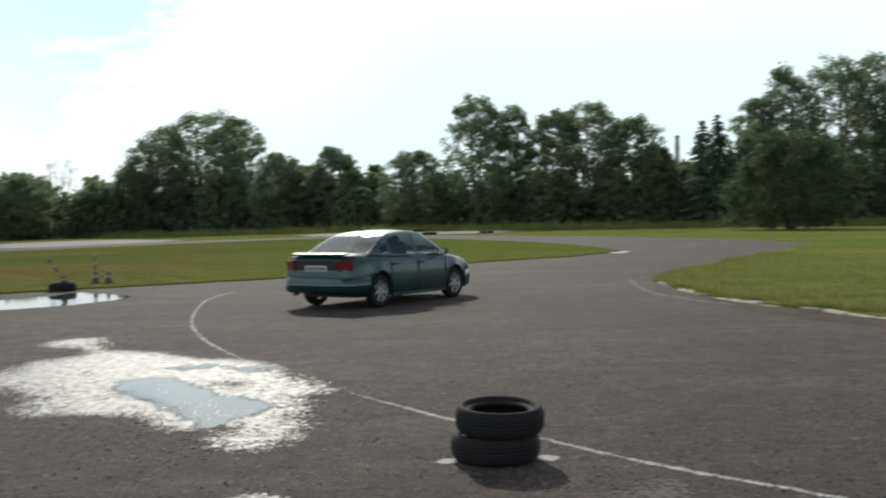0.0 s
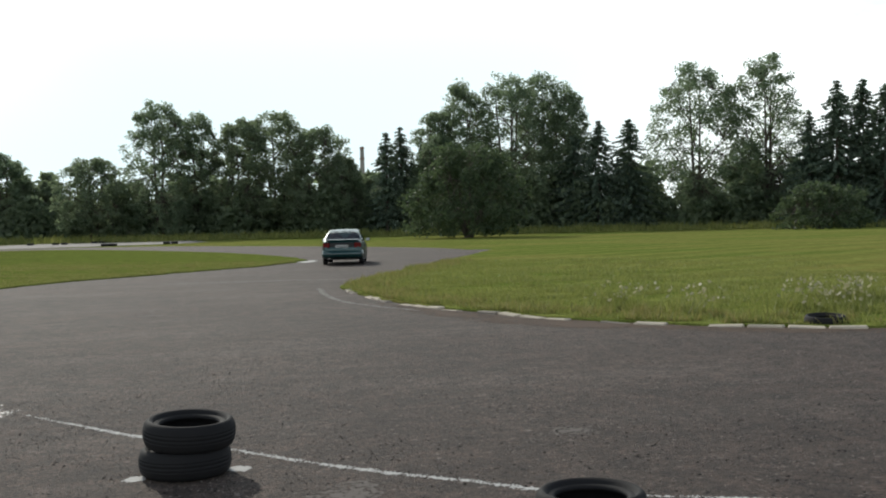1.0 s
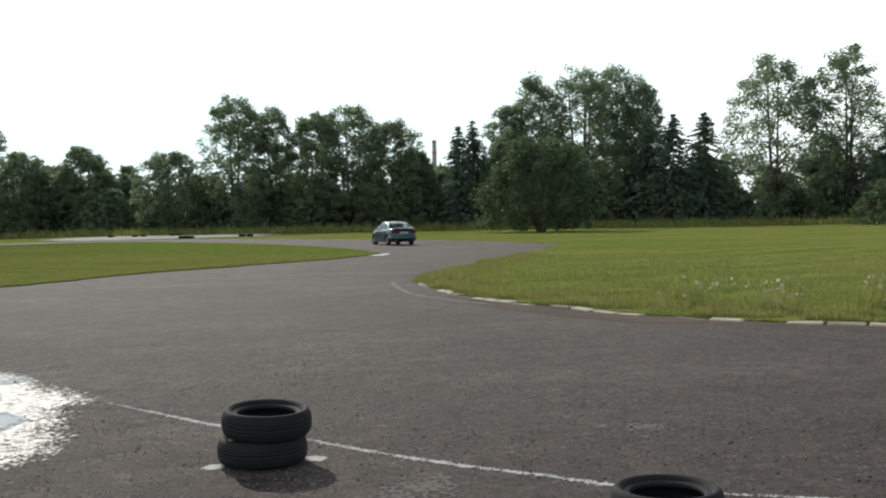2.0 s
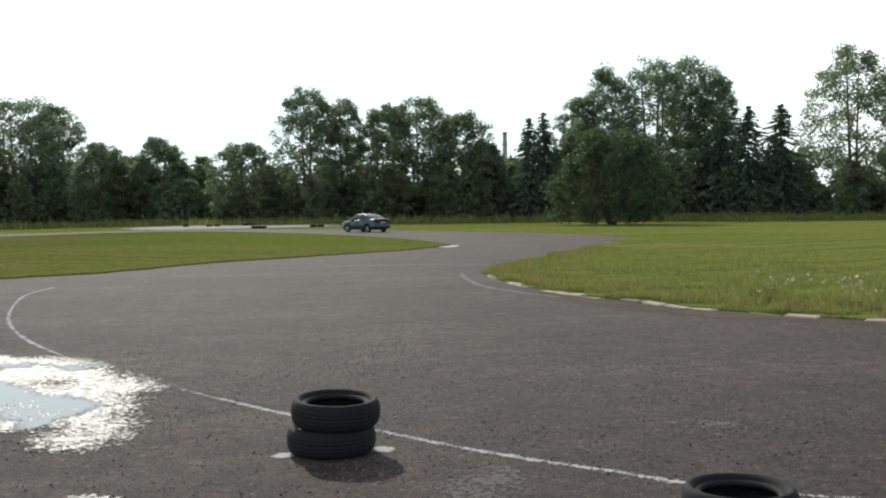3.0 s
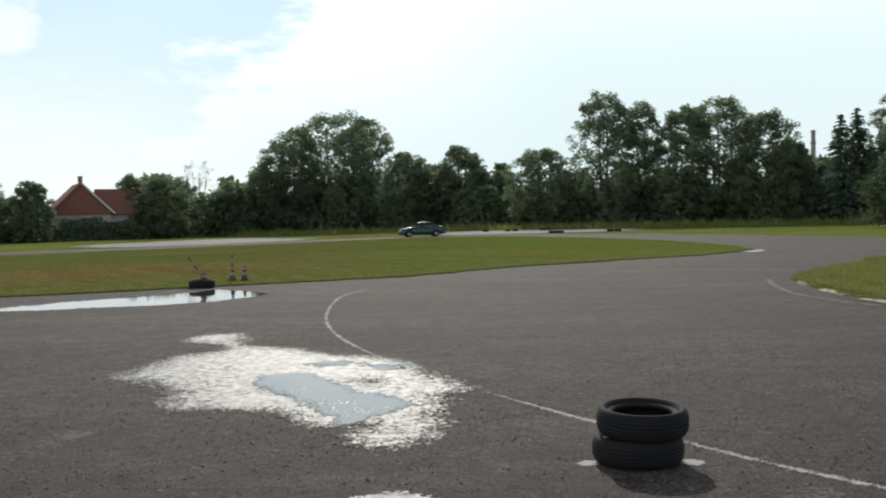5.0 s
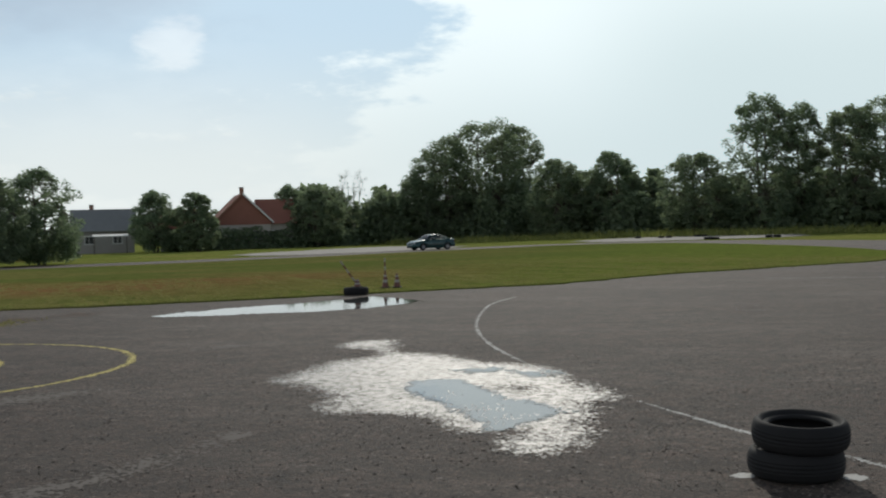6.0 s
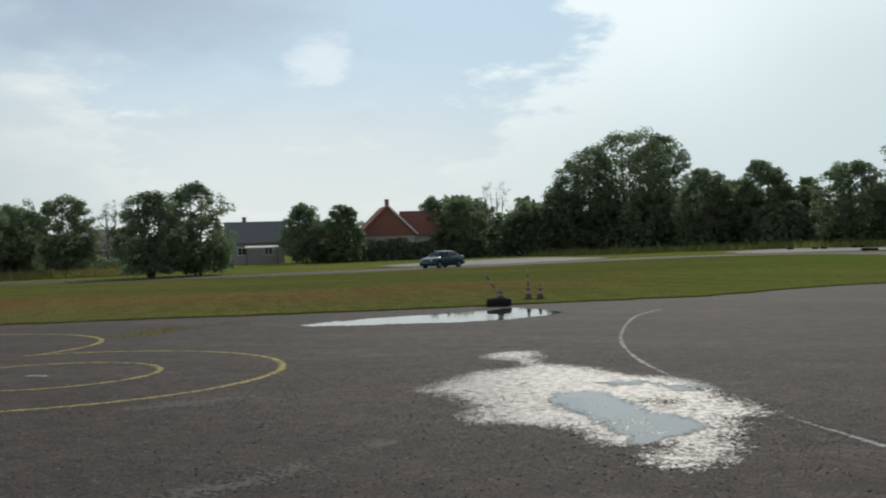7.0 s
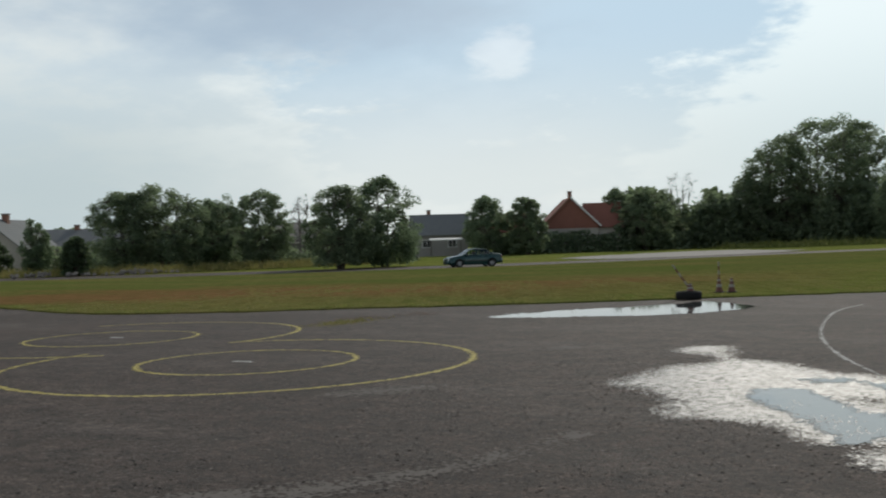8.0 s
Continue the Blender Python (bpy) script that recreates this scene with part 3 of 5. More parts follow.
# ---- surface marks ----
def cells(name, keep, box, cell, z, material, seed=0):
    """A thin ragged layer: the small squares of a grid for which keep(x, y) holds (numpy arrays)."""
    x0, y0, x1, y1 = box
    nx, ny = int((x1 - x0) / cell), int((y1 - y0) / cell)
    gx, gy = np.meshgrid(np.arange(nx), np.arange(ny), indexing="ij")
    cx, cy = x0 + (gx + 0.5) * cell, y0 + (gy + 0.5) * cell
    m = keep(cx.ravel(), cy.ravel()).reshape(nx, ny)
    ids = np.full((nx + 1, ny + 1), -1)
    px, py = np.nonzero(m)
    for dx in (0, 1):
        for dy in (0, 1):
            ids[px + dx, py + dy] = 0
    vx, vy = np.nonzero(ids == 0)
    ids[vx, vy] = np.arange(len(vx))
    rng = np.random.default_rng(seed)
    v = np.c_[x0 + (vx + rng.uniform(-0.3, 0.3, len(vx))) * cell, y0 + (vy + rng.uniform(-0.3, 0.3, len(vx))) * cell, np.full(len(vx), z)]
    v[:, 2] += terrain_of(v[:, 0], v[:, 1])
    f = np.c_[ids[px, py], ids[px + 1, py], ids[px + 1, py + 1], ids[px, py + 1]]
    return from_arrays(name, v, f, material)


def fuzz(x, y, scale, seed=0.0, octaves=4):
    """Fractal noise at plan points, about -1 to 1."""
    return np.array([noise.fractal((a * scale, b * scale, seed), 0.9, 2.1, octaves) for a, b in zip(x, y)])


def edge_distance(x, y, line, closed=True):
    """Distance from plan points to a line of points."""
    P = np.array([tuple(p)[:2] for p in line])
    A, B = (P, np.roll(P, -1, 0)) if closed else (P[:-1], P[1:])
    best = np.full(len(x), 1e9)
    for a, b in zip(A, B):
        d = b - a
        t = np.clip(((x - a[0]) * d[0] + (y - a[1]) * d[1]) / max(d @ d, 1e-9), 0, 1)
        best = np.minimum(best, np.hypot(x - a[0] - t * d[0], y - a[1] - t * d[1]))
    return best


def blotch(name, outline, cell, z, material, rag, scale, seed, grow=0.0, stretch=1.0):
    """A ragged patch with the given rough outline."""
    dots = np.random.default_rng(int(seed))
    line = smooth_line(outline, 4, True)
    xs, ys = [p[0] for p in outline], [p[1] for p in outline]

    def keep(x, y):
        d = edge_distance(x, y, line)
        d = np.where(inside(x, y, [tuple(p) for p in line]), d, -d)
        out = np.zeros(len(x), bool)
        near = d > -rag * 2 - grow
        out[near] = d[near] + grow + rag * fuzz(x[near] * stretch, y[near], scale, seed) + rag * 0.6 * fuzz(x[near], y[near], scale * 7, seed + 2, 3) + rag * dots.uniform(-0.55, 0.55, int(near.sum())) > 0
        return out
    return cells(name, keep, (min(xs) - 0.6, min(ys) - 0.6, max(xs) + 0.6, max(ys) + 0.6), cell, z, material, int(seed))


def stripe(name, pts, width, cell, z, material, wear, seed, fade=()):
    """A painted line with chips missing; wear 0 is whole, 1 is gone."""
    line = smooth_line(pts, 8)
    chips = np.random.default_rng(int(seed) + 90)
    xs, ys = [p[0] for p in line], [p[1] for p in line]

    def keep(x, y):
        d = edge_distance(x, y, line, False)
        out = np.zeros(len(x), bool)
        near = d < width * 0.75
        w = wear + sum(a * np.exp(-((x[near] - fx) ** 2 + (y[near] - fy) ** 2) / r ** 2) for fx, fy, r, a in fade)
        out[near] = (width / 2 - d[near]) / width * 1.2 + 0.45 * fuzz(x[near], y[near], 7.0, seed) + chips.uniform(-0.42, 0.42, int(near.sum())) - w > 0
        return out
    return cells(name, keep, (min(xs) - width, min(ys) - width, max(xs) + width, max(ys) + width), cell, z, material, int(seed))


PUDDLE_WET = [(-5.47, 14.62), (-5.41, 15.25), (-4.95, 15.44), (-4.61, 14.47), (-4.32, 13.87), (-3.78, 13.66), (-2.98, 12.9), (-2.4, 12.69), (-1.86, 11.96), (-1.33, 10.86), (-1.03, 10.26), (-1.26, 9.97), (-1.17, 9.49),
              (-1.2, 8.96), (-1.08, 8.51), (-1.15, 8.01), (-1.35, 7.68), (-1.63, 7.82), (-1.72, 8.17), (-1.67, 8.48), (-2.02, 8.44), (-2.41, 8.75), (-2.8, 9.22), (-3.22, 9.24), (-3.65, 9.26), (-3.83, 9.9), (-4.1, 10.42),
              (-4.64, 10.92), (-4.98, 11.19), (-4.92, 12.25), (-4.87, 13.0), (-4.47, 13.47), (-4.89, 14.23)]
PUDDLE = [(-3.35, 10.93), (-3.08, 11.4), (-2.63, 11.03), (-2.22, 10.36), (-1.73, 9.79), (-1.39, 9.51), (-1.56, 9.17), (-1.72, 8.72), (-1.9, 8.56), (-2.14, 8.96), (-2.49, 9.57), (-2.9, 10.15)]


def wet_margin():
    """Wet stones that glitter: a solid sheet breaking up into specks at its edge, with dry stones standing out of it."""
    line = smooth_line(PUDDLE_WET, 4, True)
    poly = [tuple(p) for p in line]
    chance = np.random.default_rng(3)

    def keep(x, y):
        d = edge_distance(x, y, line)
        d = np.where(inside(x, y, poly), d, -d)
        out = np.zeros(len(x), bool)
        m = d > -0.40
        a, b = x[m], y[m]
        edge = d[m] - 0.05 + 0.13 * fuzz(a, b, 2.2, 3.0) + 0.09 * fuzz(a, b, 9.0, 5.0, 3) + 0.13 * np.clip(chance.normal(size=len(a)), -2, 1.3)
        dry = 0.55 * np.exp(-(((a + 2.17) / 0.34) ** 2 + ((b - 10.84) / 0.36) ** 2)) + 0.16 * np.exp(-(((a + 3.9) / 0.9) ** 2 + ((b - 10.2) / 0.8) ** 2))
        stones = 0.42 * fuzz(a, b, 17.0, 9.0, 2) + 0.30 * fuzz(a, b, 2.4, 11.0, 2) + 0.20 * chance.normal(size=len(a)) + dry
        out[m] = (edge > 0) & (stones < 0.50)
        return out
    return cells("water_margin", keep, (-6.1, 7.0, -0.5, 16.0), 0.021, 0.004, M_WET, 3)


tagged(wet_margin(), "glittering wet asphalt round a drying puddle", "wet patch", kind="stuff")
tagged(blotch("water", PUDDLE, 0.022, 0.008, M_WATER, 0.11, 3.0, 5), "shallow puddle mirroring the pale sky", "puddle", kind="structure")


def stones_in_water():
    """Wet stones that break the surface of the puddle."""
    g = np.random.default_rng(77)
    pts = np.concatenate([np.array(c) + g.normal(size=(n, 2)) * np.array(w) for c, w, n in (((-2.27, 9.5), (0.16, 0.22), 90), ((-1.85, 9.05), (0.16, 0.2), 60), ((-2.75, 10.3), (0.1, 0.2), 25))])
    bm = bmesh.new()
    for x, y in pts:
        r = g.uniform(0.006, 0.016)
        ring = [bm.verts.new((x + math.cos(a) * r * g.uniform(0.7, 1.2), y + math.sin(a) * r * g.uniform(0.7, 1.2), 0.007)) for a in np.arange(6) * math.tau / 6]
        top = bm.verts.new((x, y, 0.009 + r * 0.35))
        for k in range(6):
            bm.faces.new((ring[k], ring[(k + 1) % 6], top))
    return tagged(link_bm("stones", bm, M_WET, None, True), "small wet stones breaking the surface of the puddle", "stones", kind="stuff")


stones_in_water()
for k, c in enumerate(((-2.81, 12.16, 0.24, 0.17), (-2.1, 11.9, 0.18, 0.15))):
    ring = [(c[0] + math.cos(a) * c[2], c[1] + math.sin(a) * c[3]) for a in np.linspace(0, 5.6, 9)]
    tagged(blotch("water", ring, 0.022, 0.008, M_WATER, 0.26, 4.5, 21 + k), "small remnant of a drying puddle", "puddle", kind="structure")
tagged(blotch("water_margin", [(-1.36, 6.25), (-1.25, 6.38), (-1.0, 6.4), (-0.82, 6.3), (-0.85, 6.05), (-1.1, 5.9), (-1.35, 6.0)], 0.03, 0.004, M_WET, 0.06, 3.0, 8), "small wet patch on the asphalt", "wet patch", kind="structure")
tagged(blotch("water", [(-11.7, 20.0), (-11.0, 22.0), (-10.1, 23.1), (-9.2, 24.5), (-8.8, 25.8), (-8.3, 25.4), (-7.05, 24.0), (-7.2, 22.7), (-8.1, 21.3), (-9.5, 20.5), (-10.8, 20.0)], 0.06, 0.006, M_WATER, 0.16, 1.3, 12), "long bright puddle at the edge of the grass island", "puddle", kind="structure")

M_PAINT_FADED = two_tone("faded_white_paint", (0.14, 0.13, 0.12), (0.26, 0.245, 0.22), 6.0, 0.85)
WHITE_LINE = [(4.6, 4.75), (3.3, 5.43), (2.95, 5.62), (2.44, 5.98), (2.13, 6.32), (1.73, 6.70), (1.28, 7.21), (0.80, 7.85), (0.15, 8.65), (-0.39, 9.44), (-0.91, 10.24), (-1.76, 11.59), (-2.54, 13.13), (-3.24, 14.75), (-3.9, 16.77), (-4.49, 19.37),
              (-4.99, 22.84), (-4.88, 25.06)]
tagged(stripe("road_marking", WHITE_LINE, 0.078, 0.012, 0.003, M_PAINT_WHITE, 0.27, 1, ((-1.4, 11.0, 1.3, 0.6), (-0.6, 9.8, 0.5, 0.18), (3.0, 5.5, 0.5, 0.2), (-2.6, 13.2, 0.9, 0.2), (-4.5, 19, 4.5, 0.14))), "worn white painted line curving over the asphalt", "road marking", kind="structure")
tagged(stripe("road_marking", [(4.86, 27.2), (4.56, 24.73), (4.5, 22.32), (4.86, 20.48), (5.3, 19.2)], 0.15, 0.03, 0.003, M_PAINT_FADED, 0.22, 2), "faded white painted arc beside the kerb", "road marking", kind="structure")
tagged(stripe("road_marking", [(1.2, 32.3), (3.06, 32.04), (4.77, 31.9), (6.3, 31.2)], 0.25, 0.04, 0.003, M_PAINT_FADED, 0.28, 4), "faded white line across the track", "road marking", kind="structure")
tagged(blotch("road_marking", [(7.5, 47.2), (8.5, 49.0), (8.3, 47.4), (7.7, 46.2)], 0.08, 0.004, M_PAINT_WHITE, 0.2, 1.0, 6), "white painted tip of the grass island", "road marking", kind="structure")


def circle(cx, cy, r, a0=0, a1=360, n=40):
    return [(cx + math.cos(radians(a)) * r, cy + math.sin(radians(a)) * r) for a in np.linspace(a0, a1, n)]


for cx, cy, r, a0, a1, w, seed in ((-10.83, 11.50, 1.58, 0, 360, 0.085, 31), (-10.86, 11.40, 3.38, -180, 136, 0.095, 32), (-16.37, 13.74, 1.60, 0, 360, 0.085, 33), (-16.47, 14.29, 3.27, -10, 150, 0.09, 34),
                                   (-16.47, 14.29, 3.97, -100, -48, 0.09, 35)):
    tagged(stripe("road_marking", circle(cx, cy, r, a0, a1), w, 0.022, 0.003, M_PAINT_YELLOW, 0.10, seed, ((cx + 0.2, cy + r, 0.7, 0.12),)), "worn yellow painted training circle on the asphalt", "road marking", kind="structure")
for x, y in ((-10.87, 11.44), (-16.4, 13.86)):
    tagged(stripe("road_marking", [(x - 0.12, y), (x + 0.12, y + 0.01)], 0.10, 0.02, 0.003, M_PAINT_WHITE, 0.0, 37), "short white centre mark of a painted circle", "road marking", kind="structure")

M_DUST = two_tone("pale_dust", (0.105, 0.090, 0.080), (0.165, 0.145, 0.128), 1.5, 0.95)
M_DIRT = two_tone("brown_dirt", (0.055, 0.036, 0.026), (0.12, 0.08, 0.055), 2.5, 0.95, bump=0.6)
M_GRAVEL_SHEEN = two_tone("pale_gravel_and_sheen", (0.20, 0.185, 0.165), (0.36, 0.335, 0.30), 0.6, 0.9)


def speckle(name, outline, cell, material, cut, scale, seed, label, cat="dust"):
    """Loose scattered dust: only the peaks of the noise are kept."""
    poly = [tuple(p) for p in smooth_line(outline, 4, True)]

    def keep(x, y):
        out = np.zeros(len(x), bool)
        m = inside(x, y, poly)
        fall = np.minimum(edge_distance(x[m], y[m], poly) * 1.2, 0.5)
        out[m] = 0.5 * fuzz(x[m], y[m], scale, seed) + 0.75 * fuzz(x[m], y[m], scale * 11, seed + 5, 3) + fall > cut
        return out
    xs, ys = [p[0] for p in outline], [p[1] for p in outline]
    return tagged(cells(name, keep, (min(xs), min(ys), max(xs), max(ys)), cell, 0.0025, material, seed), label, cat, kind="structure")


speckle("dust", [(-5.6, 4.9), (-4.9, 5.75), (-4.45, 6.5), (-4.2, 7.5), (-4.1, 8.3), (-3.8, 8.3), (-3.85, 7.4), (-4.05, 6.4), (-4.3, 5.7), (-4.75, 5.1), (-5.2, 4.5)], 0.02, M_DUST, 0.16, 1.9, 41, "pale streak of dust on the asphalt")
speckle("dust", [(-7.6, 9.1), (-7.3, 10.0), (-6.7, 10.4), (-6.6, 9.7), (-7.0, 9.2)], 0.025, M_DUST, 0.16, 1.4, 42, "pale streak of dust on the asphalt")
speckle("dust", [(-7.7, 14.2), (-7.3, 14.8), (-6.9, 14.6), (-7.2, 14.1)], 0.03, M_DUST, 0.14, 1.4, 47, "pale scuff on the asphalt")
speckle("dust", [(0.85, 5.7), (0.9, 6.4), (1.15, 6.65), (1.55, 6.6), (1.55, 6.1), (1.2, 5.6)], 0.016, M_DUST, 0.20, 2.5, 43, "sandy spill on the asphalt")
speckle("dust", [(2.9, 7.3), (3.0, 7.8), (3.5, 7.8), (3.6, 7.3)], 0.018, M_DUST, 0.35, 2.5, 48, "sandy scuff on the asphalt")
speckle("dust", [(0.1, 20.6), (0.3, 22.0), (0.8, 21.9), (0.7, 20.6)], 0.05, M_DUST, 0.25, 0.9, 44, "pale scuff on the asphalt")
speckle("dirt", [(5.0, 21.5), (5.1, 18.6), (5.6, 16.4), (6.6, 14.7), (8.4, 13.1), (10.2, 12.0), (10.6, 12.7), (8.6, 14.2), (7.2, 15.9), (6.2, 18.0), (5.6, 20.0)], 0.035, M_DIRT, 0.16, 0.9, 45, "reddish brown dirt washed along the kerb", "dirt")
speckle("dirt", [(-14.6, 16.8), (-13.6, 18.8), (-13.0, 20.5), (-14.5, 21.5), (-15.5, 19.0)], 0.05, M_DIRT, 0.75, 0.9, 46, "brown dirt on a crack in the asphalt", "dirt")
# pale sheet that paints in the sky's sheen on the wet back track
tagged(blotch("ground_gravel", [(-49.0, 100.3), (-47.8, 119.4), (-42.8, 133.2), (-31.5, 119.2), (-26.6, 104.2), (-31.5, 96.7), (-38.7, 91.5)], 0.4, 0.006, M_GRAVEL_SHEEN, 1.6, 0.2, 51), "pale patch painting the sky sheen on the back of the track", "gravel", kind="structure")
tagged(blotch("ground_gravel", [(-16, 118), (-14, 133), (-5, 146), (6, 165), (9, 140), (7, 118), (-3, 110), (-10, 109)], 0.5, 0.006, M_GRAVEL_SHEEN, 1.8, 0.15, 52), "pale gravel yard beyond the track", "gravel", kind="structure")



def grit(name, n, sizes, tall, material, label, seed):
    """Loose chippings strewn over the near asphalt, thinning out with the distance."""
    g = np.random.default_rng(seed)
    d = 4.2 + 11.5 * g.random(n) ** 1.25
    a = np.radians(g.uniform(-42, 64, n))
    x, y = -np.sin(a) * d, np.cos(a) * d
    thick = fuzz(x, y, 0.8, seed * 1.7, 3) + g.uniform(-0.6, 0.9, n)
    ok = (thick > 0) & ~inside(x, y, PUDDLE_WET)
    x, y = x[ok], y[ok]
    n = len(x)
    r = g.uniform(*sizes, n) * g.uniform(0.6, 1.0, n)
    turn = g.uniform(0, math.tau, n)
    v = np.zeros((n, 5, 3))
    for k in range(4):
        q = r * g.uniform(0.6, 1.3, n)
        v[:, k] = np.c_[x + np.cos(turn + k * 1.571) * q, y + np.sin(turn + k * 1.571) * q, np.full(n, 0.001)]
    v[:, 4] = np.c_[x + r * g.uniform(-0.3, 0.3, n), y + r * g.uniform(-0.3, 0.3, n), 0.001 + r * tall]
    f = np.array([(0, 1, 4), (1, 2, 4), (2, 3, 4), (3, 0, 4)])[None] + 5 * np.arange(n)[:, None, None]
    return tagged(from_arrays(name, v.reshape(-1, 3), f.reshape(-1, 3), material), label, "grit", kind="stuff")


M_CHIP = two_tone("pale_stone_chips", (0.13, 0.105, 0.09), (0.30, 0.26, 0.225), 40.0, 0.85)
M_PIT_SPECK = two_tone("dark_pit_specks", (0.010, 0.009, 0.008), (0.03, 0.027, 0.025), 40.0, 0.9)
grit("loose_grit", 26000, (0.005, 0.013), 0.7, M_CHIP, "pale stone chips strewn over the worn asphalt", 61)
# dark specks added in place of the asphalt's dark pits
grit("loose_grit", 15000, (0.006, 0.017), 0.5, M_PIT_SPECK, "dark specks standing in for the pits of the worn asphalt", 62)

# ---- kerb ----
M_KERB = two_tone("grey_concrete", (0.17, 0.145, 0.12), (0.32, 0.28, 0.235), 5.0, 0.9)
M_KERB_WHITE = two_tone("flaking_white_kerb_paint", (0.26, 0.215, 0.165), (0.68, 0.60, 0.48), 5.0, 0.9)


def kerb():
    root = tagged(new("kerb"), "low concrete kerb stones with flaking white paint along the bend", "kerb", kind="structure")
    rng = random.Random(5)
    meshes = []
    for m in (M_KERB, M_KERB_WHITE):
        bm = bmesh.new()
        bmesh.ops.create_cube(bm, size=1)
        bmesh.ops.scale(bm, verts=bm.verts, vec=(0.52, 0.17, 0.15))
        bmesh.ops.bevel(bm, geom=bm.edges[:], offset=0.018, segments=1, affect="EDGES")
        me = bpy.data.meshes.new("kerb_stone")
        bm.to_mesh(me)
        bm.free()
        me.materials.append(m)
        meshes.append(me)
    line = [p for p in smooth_line([(5.75, 27.6), (5.38, 26.0), (5.25, 24.5), (5.33, 21.6), (5.68, 19.55), (6.22, 17.85), (6.92, 16.05), (7.92, 14.5), (9.33, 13.25), (10.4, 12.5), (13.0, 10.9), (18, 8.7)], 40)]
    run, last = 0.0, line[0]
    for p in line[1:]:
        run += (p - last).length
        if run > 0.56:
            run = 0.0
            if rng.random() < 0.20:
                last = p
                continue
            white = rng.random() < 0.72
            st = new("kerb_stone", meshes[1 if white else 0])
            st.parent = root
            d = p - last
            st.matrix_basis = pose(p.x, p.y, -0.042 + rng.uniform(-0.024, 0.016), rng.uniform(-6, 6), rng.uniform(-2.5, 2.5), math.degrees(math.atan2(d.y, d.x)) + rng.uniform(-4, 4))
        last = p


kerb()


# ---- grass blades and weeds ----
def blades(name, pts, heights, width, material, label, seed, category="grass"):
    rng = np.random.default_rng(seed)
    n = len(pts)
    h = rng.uniform(*heights, n) * rng.uniform(0.6, 1.0, n)
    h *= 0.8 + 0.45 * np.sin(pts[:, 0] * 1.9 + 2 * np.sin(pts[:, 1] * 1.1)) * np.sin(pts[:, 1] * 1.6 + 2 * np.sin(pts[:, 0] * 0.9))
    a = rng.uniform(0, math.tau, n)
    w = width * rng.uniform(0.6, 1.4, n)
    lean = rng.normal(size=(n, 2)) * (h * 0.35)[:, None]
    z = pts[:, 2] if pts.shape[1] > 2 else 0.03 + terrain_of(pts[:, 0], pts[:, 1])
    base = np.c_[pts[:, :2], z]
    e = np.c_[np.cos(a) * w, np.sin(a) * w, np.zeros(n)]
    tip = base + np.c_[lean, h]
    v = np.stack([base - e, base + e, tip], 1).reshape(-1, 3)
    return tagged(from_arrays(name, v, np.arange(3 * n).reshape(-1, 3), material), label, category, kind="stuff")


def strip_points(line, n, rng, inward, spread, power=2.0):
    """Points scattered on the inner side of an edge, densest at it."""
    P = np.array([tuple(p) for p in line])
    seg = np.linalg.norm(np.diff(P, axis=0), axis=1)
    k = rng.choice(len(seg), n, p=seg / seg.sum())
    t = rng.random(n)[:, None]
    d = (P[k + 1] - P[k]) / seg[k][:, None]
    q = rng.random(n) ** power * spread + 0.10
    return P[k] + (P[k + 1] - P[k]) * t + np.c_[-d[:, 1], d[:, 0]] * (q * inward)[:, None]


rng = np.random.default_rng(3)
near_verge = [p for p in verge_line if p.x < 22 and p.y < 42]
pts = strip_points(near_verge, 90000, rng, 1.0, 14.0, 1.8)
clump = np.array([noise.noise((x * 0.8, y * 0.8, 0)) for x, y in pts])
blades("grass", pts[clump > -0.25], (0.05, 0.14), 0.009, M_BLADE, "green grass blades of the roadside meadow", 4)
pts = strip_points(near_verge, 26000, rng, 1.0, 1.3, 1.3)
clump = np.array([noise.noise((x * 1.3, y * 1.3, 4)) for x, y in pts])
blades("grass", pts[clump > -0.05], (0.06, 0.24), 0.010, M_BLADE_DRY, "long seeding grass overhanging the kerb", 5)
edge = ragged(smooth_line(ISLAND[:14], 14), 0.28)
blades("grass", strip_points(edge, 90000, rng, 1.0, 16.0, 1.5), (0.03, 0.07), 0.010, M_BLADE_DRY, "short half-dry grass on the island", 6)
pts = strip_points(edge, 7000, rng, 1.0, 0.4, 1.0)
clump = np.array([noise.noise((x * 0.9, y * 0.9, 8)) for x, y in pts])
blades("grass", pts[clump > 0.1], (0.06, 0.14), 0.012, M_BLADE, "grass tufts at the edge of the island", 7)
tuft = np.array((-14.05, 17.9)) + rng.normal(size=(500, 2)) * np.array((0.25, 0.6))
blades("grass", np.c_[tuft, np.zeros(len(tuft))], (0.04, 0.12), 0.010, M_BLADE_DRY, "tuft of grass growing from a crack", 8)
tall = np.array([tuple(p) for p in smooth_line([(-66.5, 86.5), (-69.5, 75.4), (-74.5, 65.0), (-84.4, 56.7), (-103.5, 47.1)], 20)])
k = rng.integers(0, len(tall), 26000)
blades("tall_grass", tall[k] + rng.normal(size=(26000, 2)) * 1.3, (0.35, 1.05), 0.035, M_BLADE_DRY, "tall pale unmown grass beyond the far road", 9)
fl = smooth_line([(130, 84), (95, 101), (70, 119), (45, 130), (20, 138), (0, 142), (-20, 150), (-45, 154)], 30)
far_line = np.array([tuple(p) for p in fl])
k = rng.integers(0, len(far_line), 42000)
blades("tall_grass", far_line[k] + rng.normal(size=(42000, 2)) * np.array((3.0, 2.5)), (0.5, 1.3), 0.07, M_BLADE, "tall dull green grass before the wood", 10)


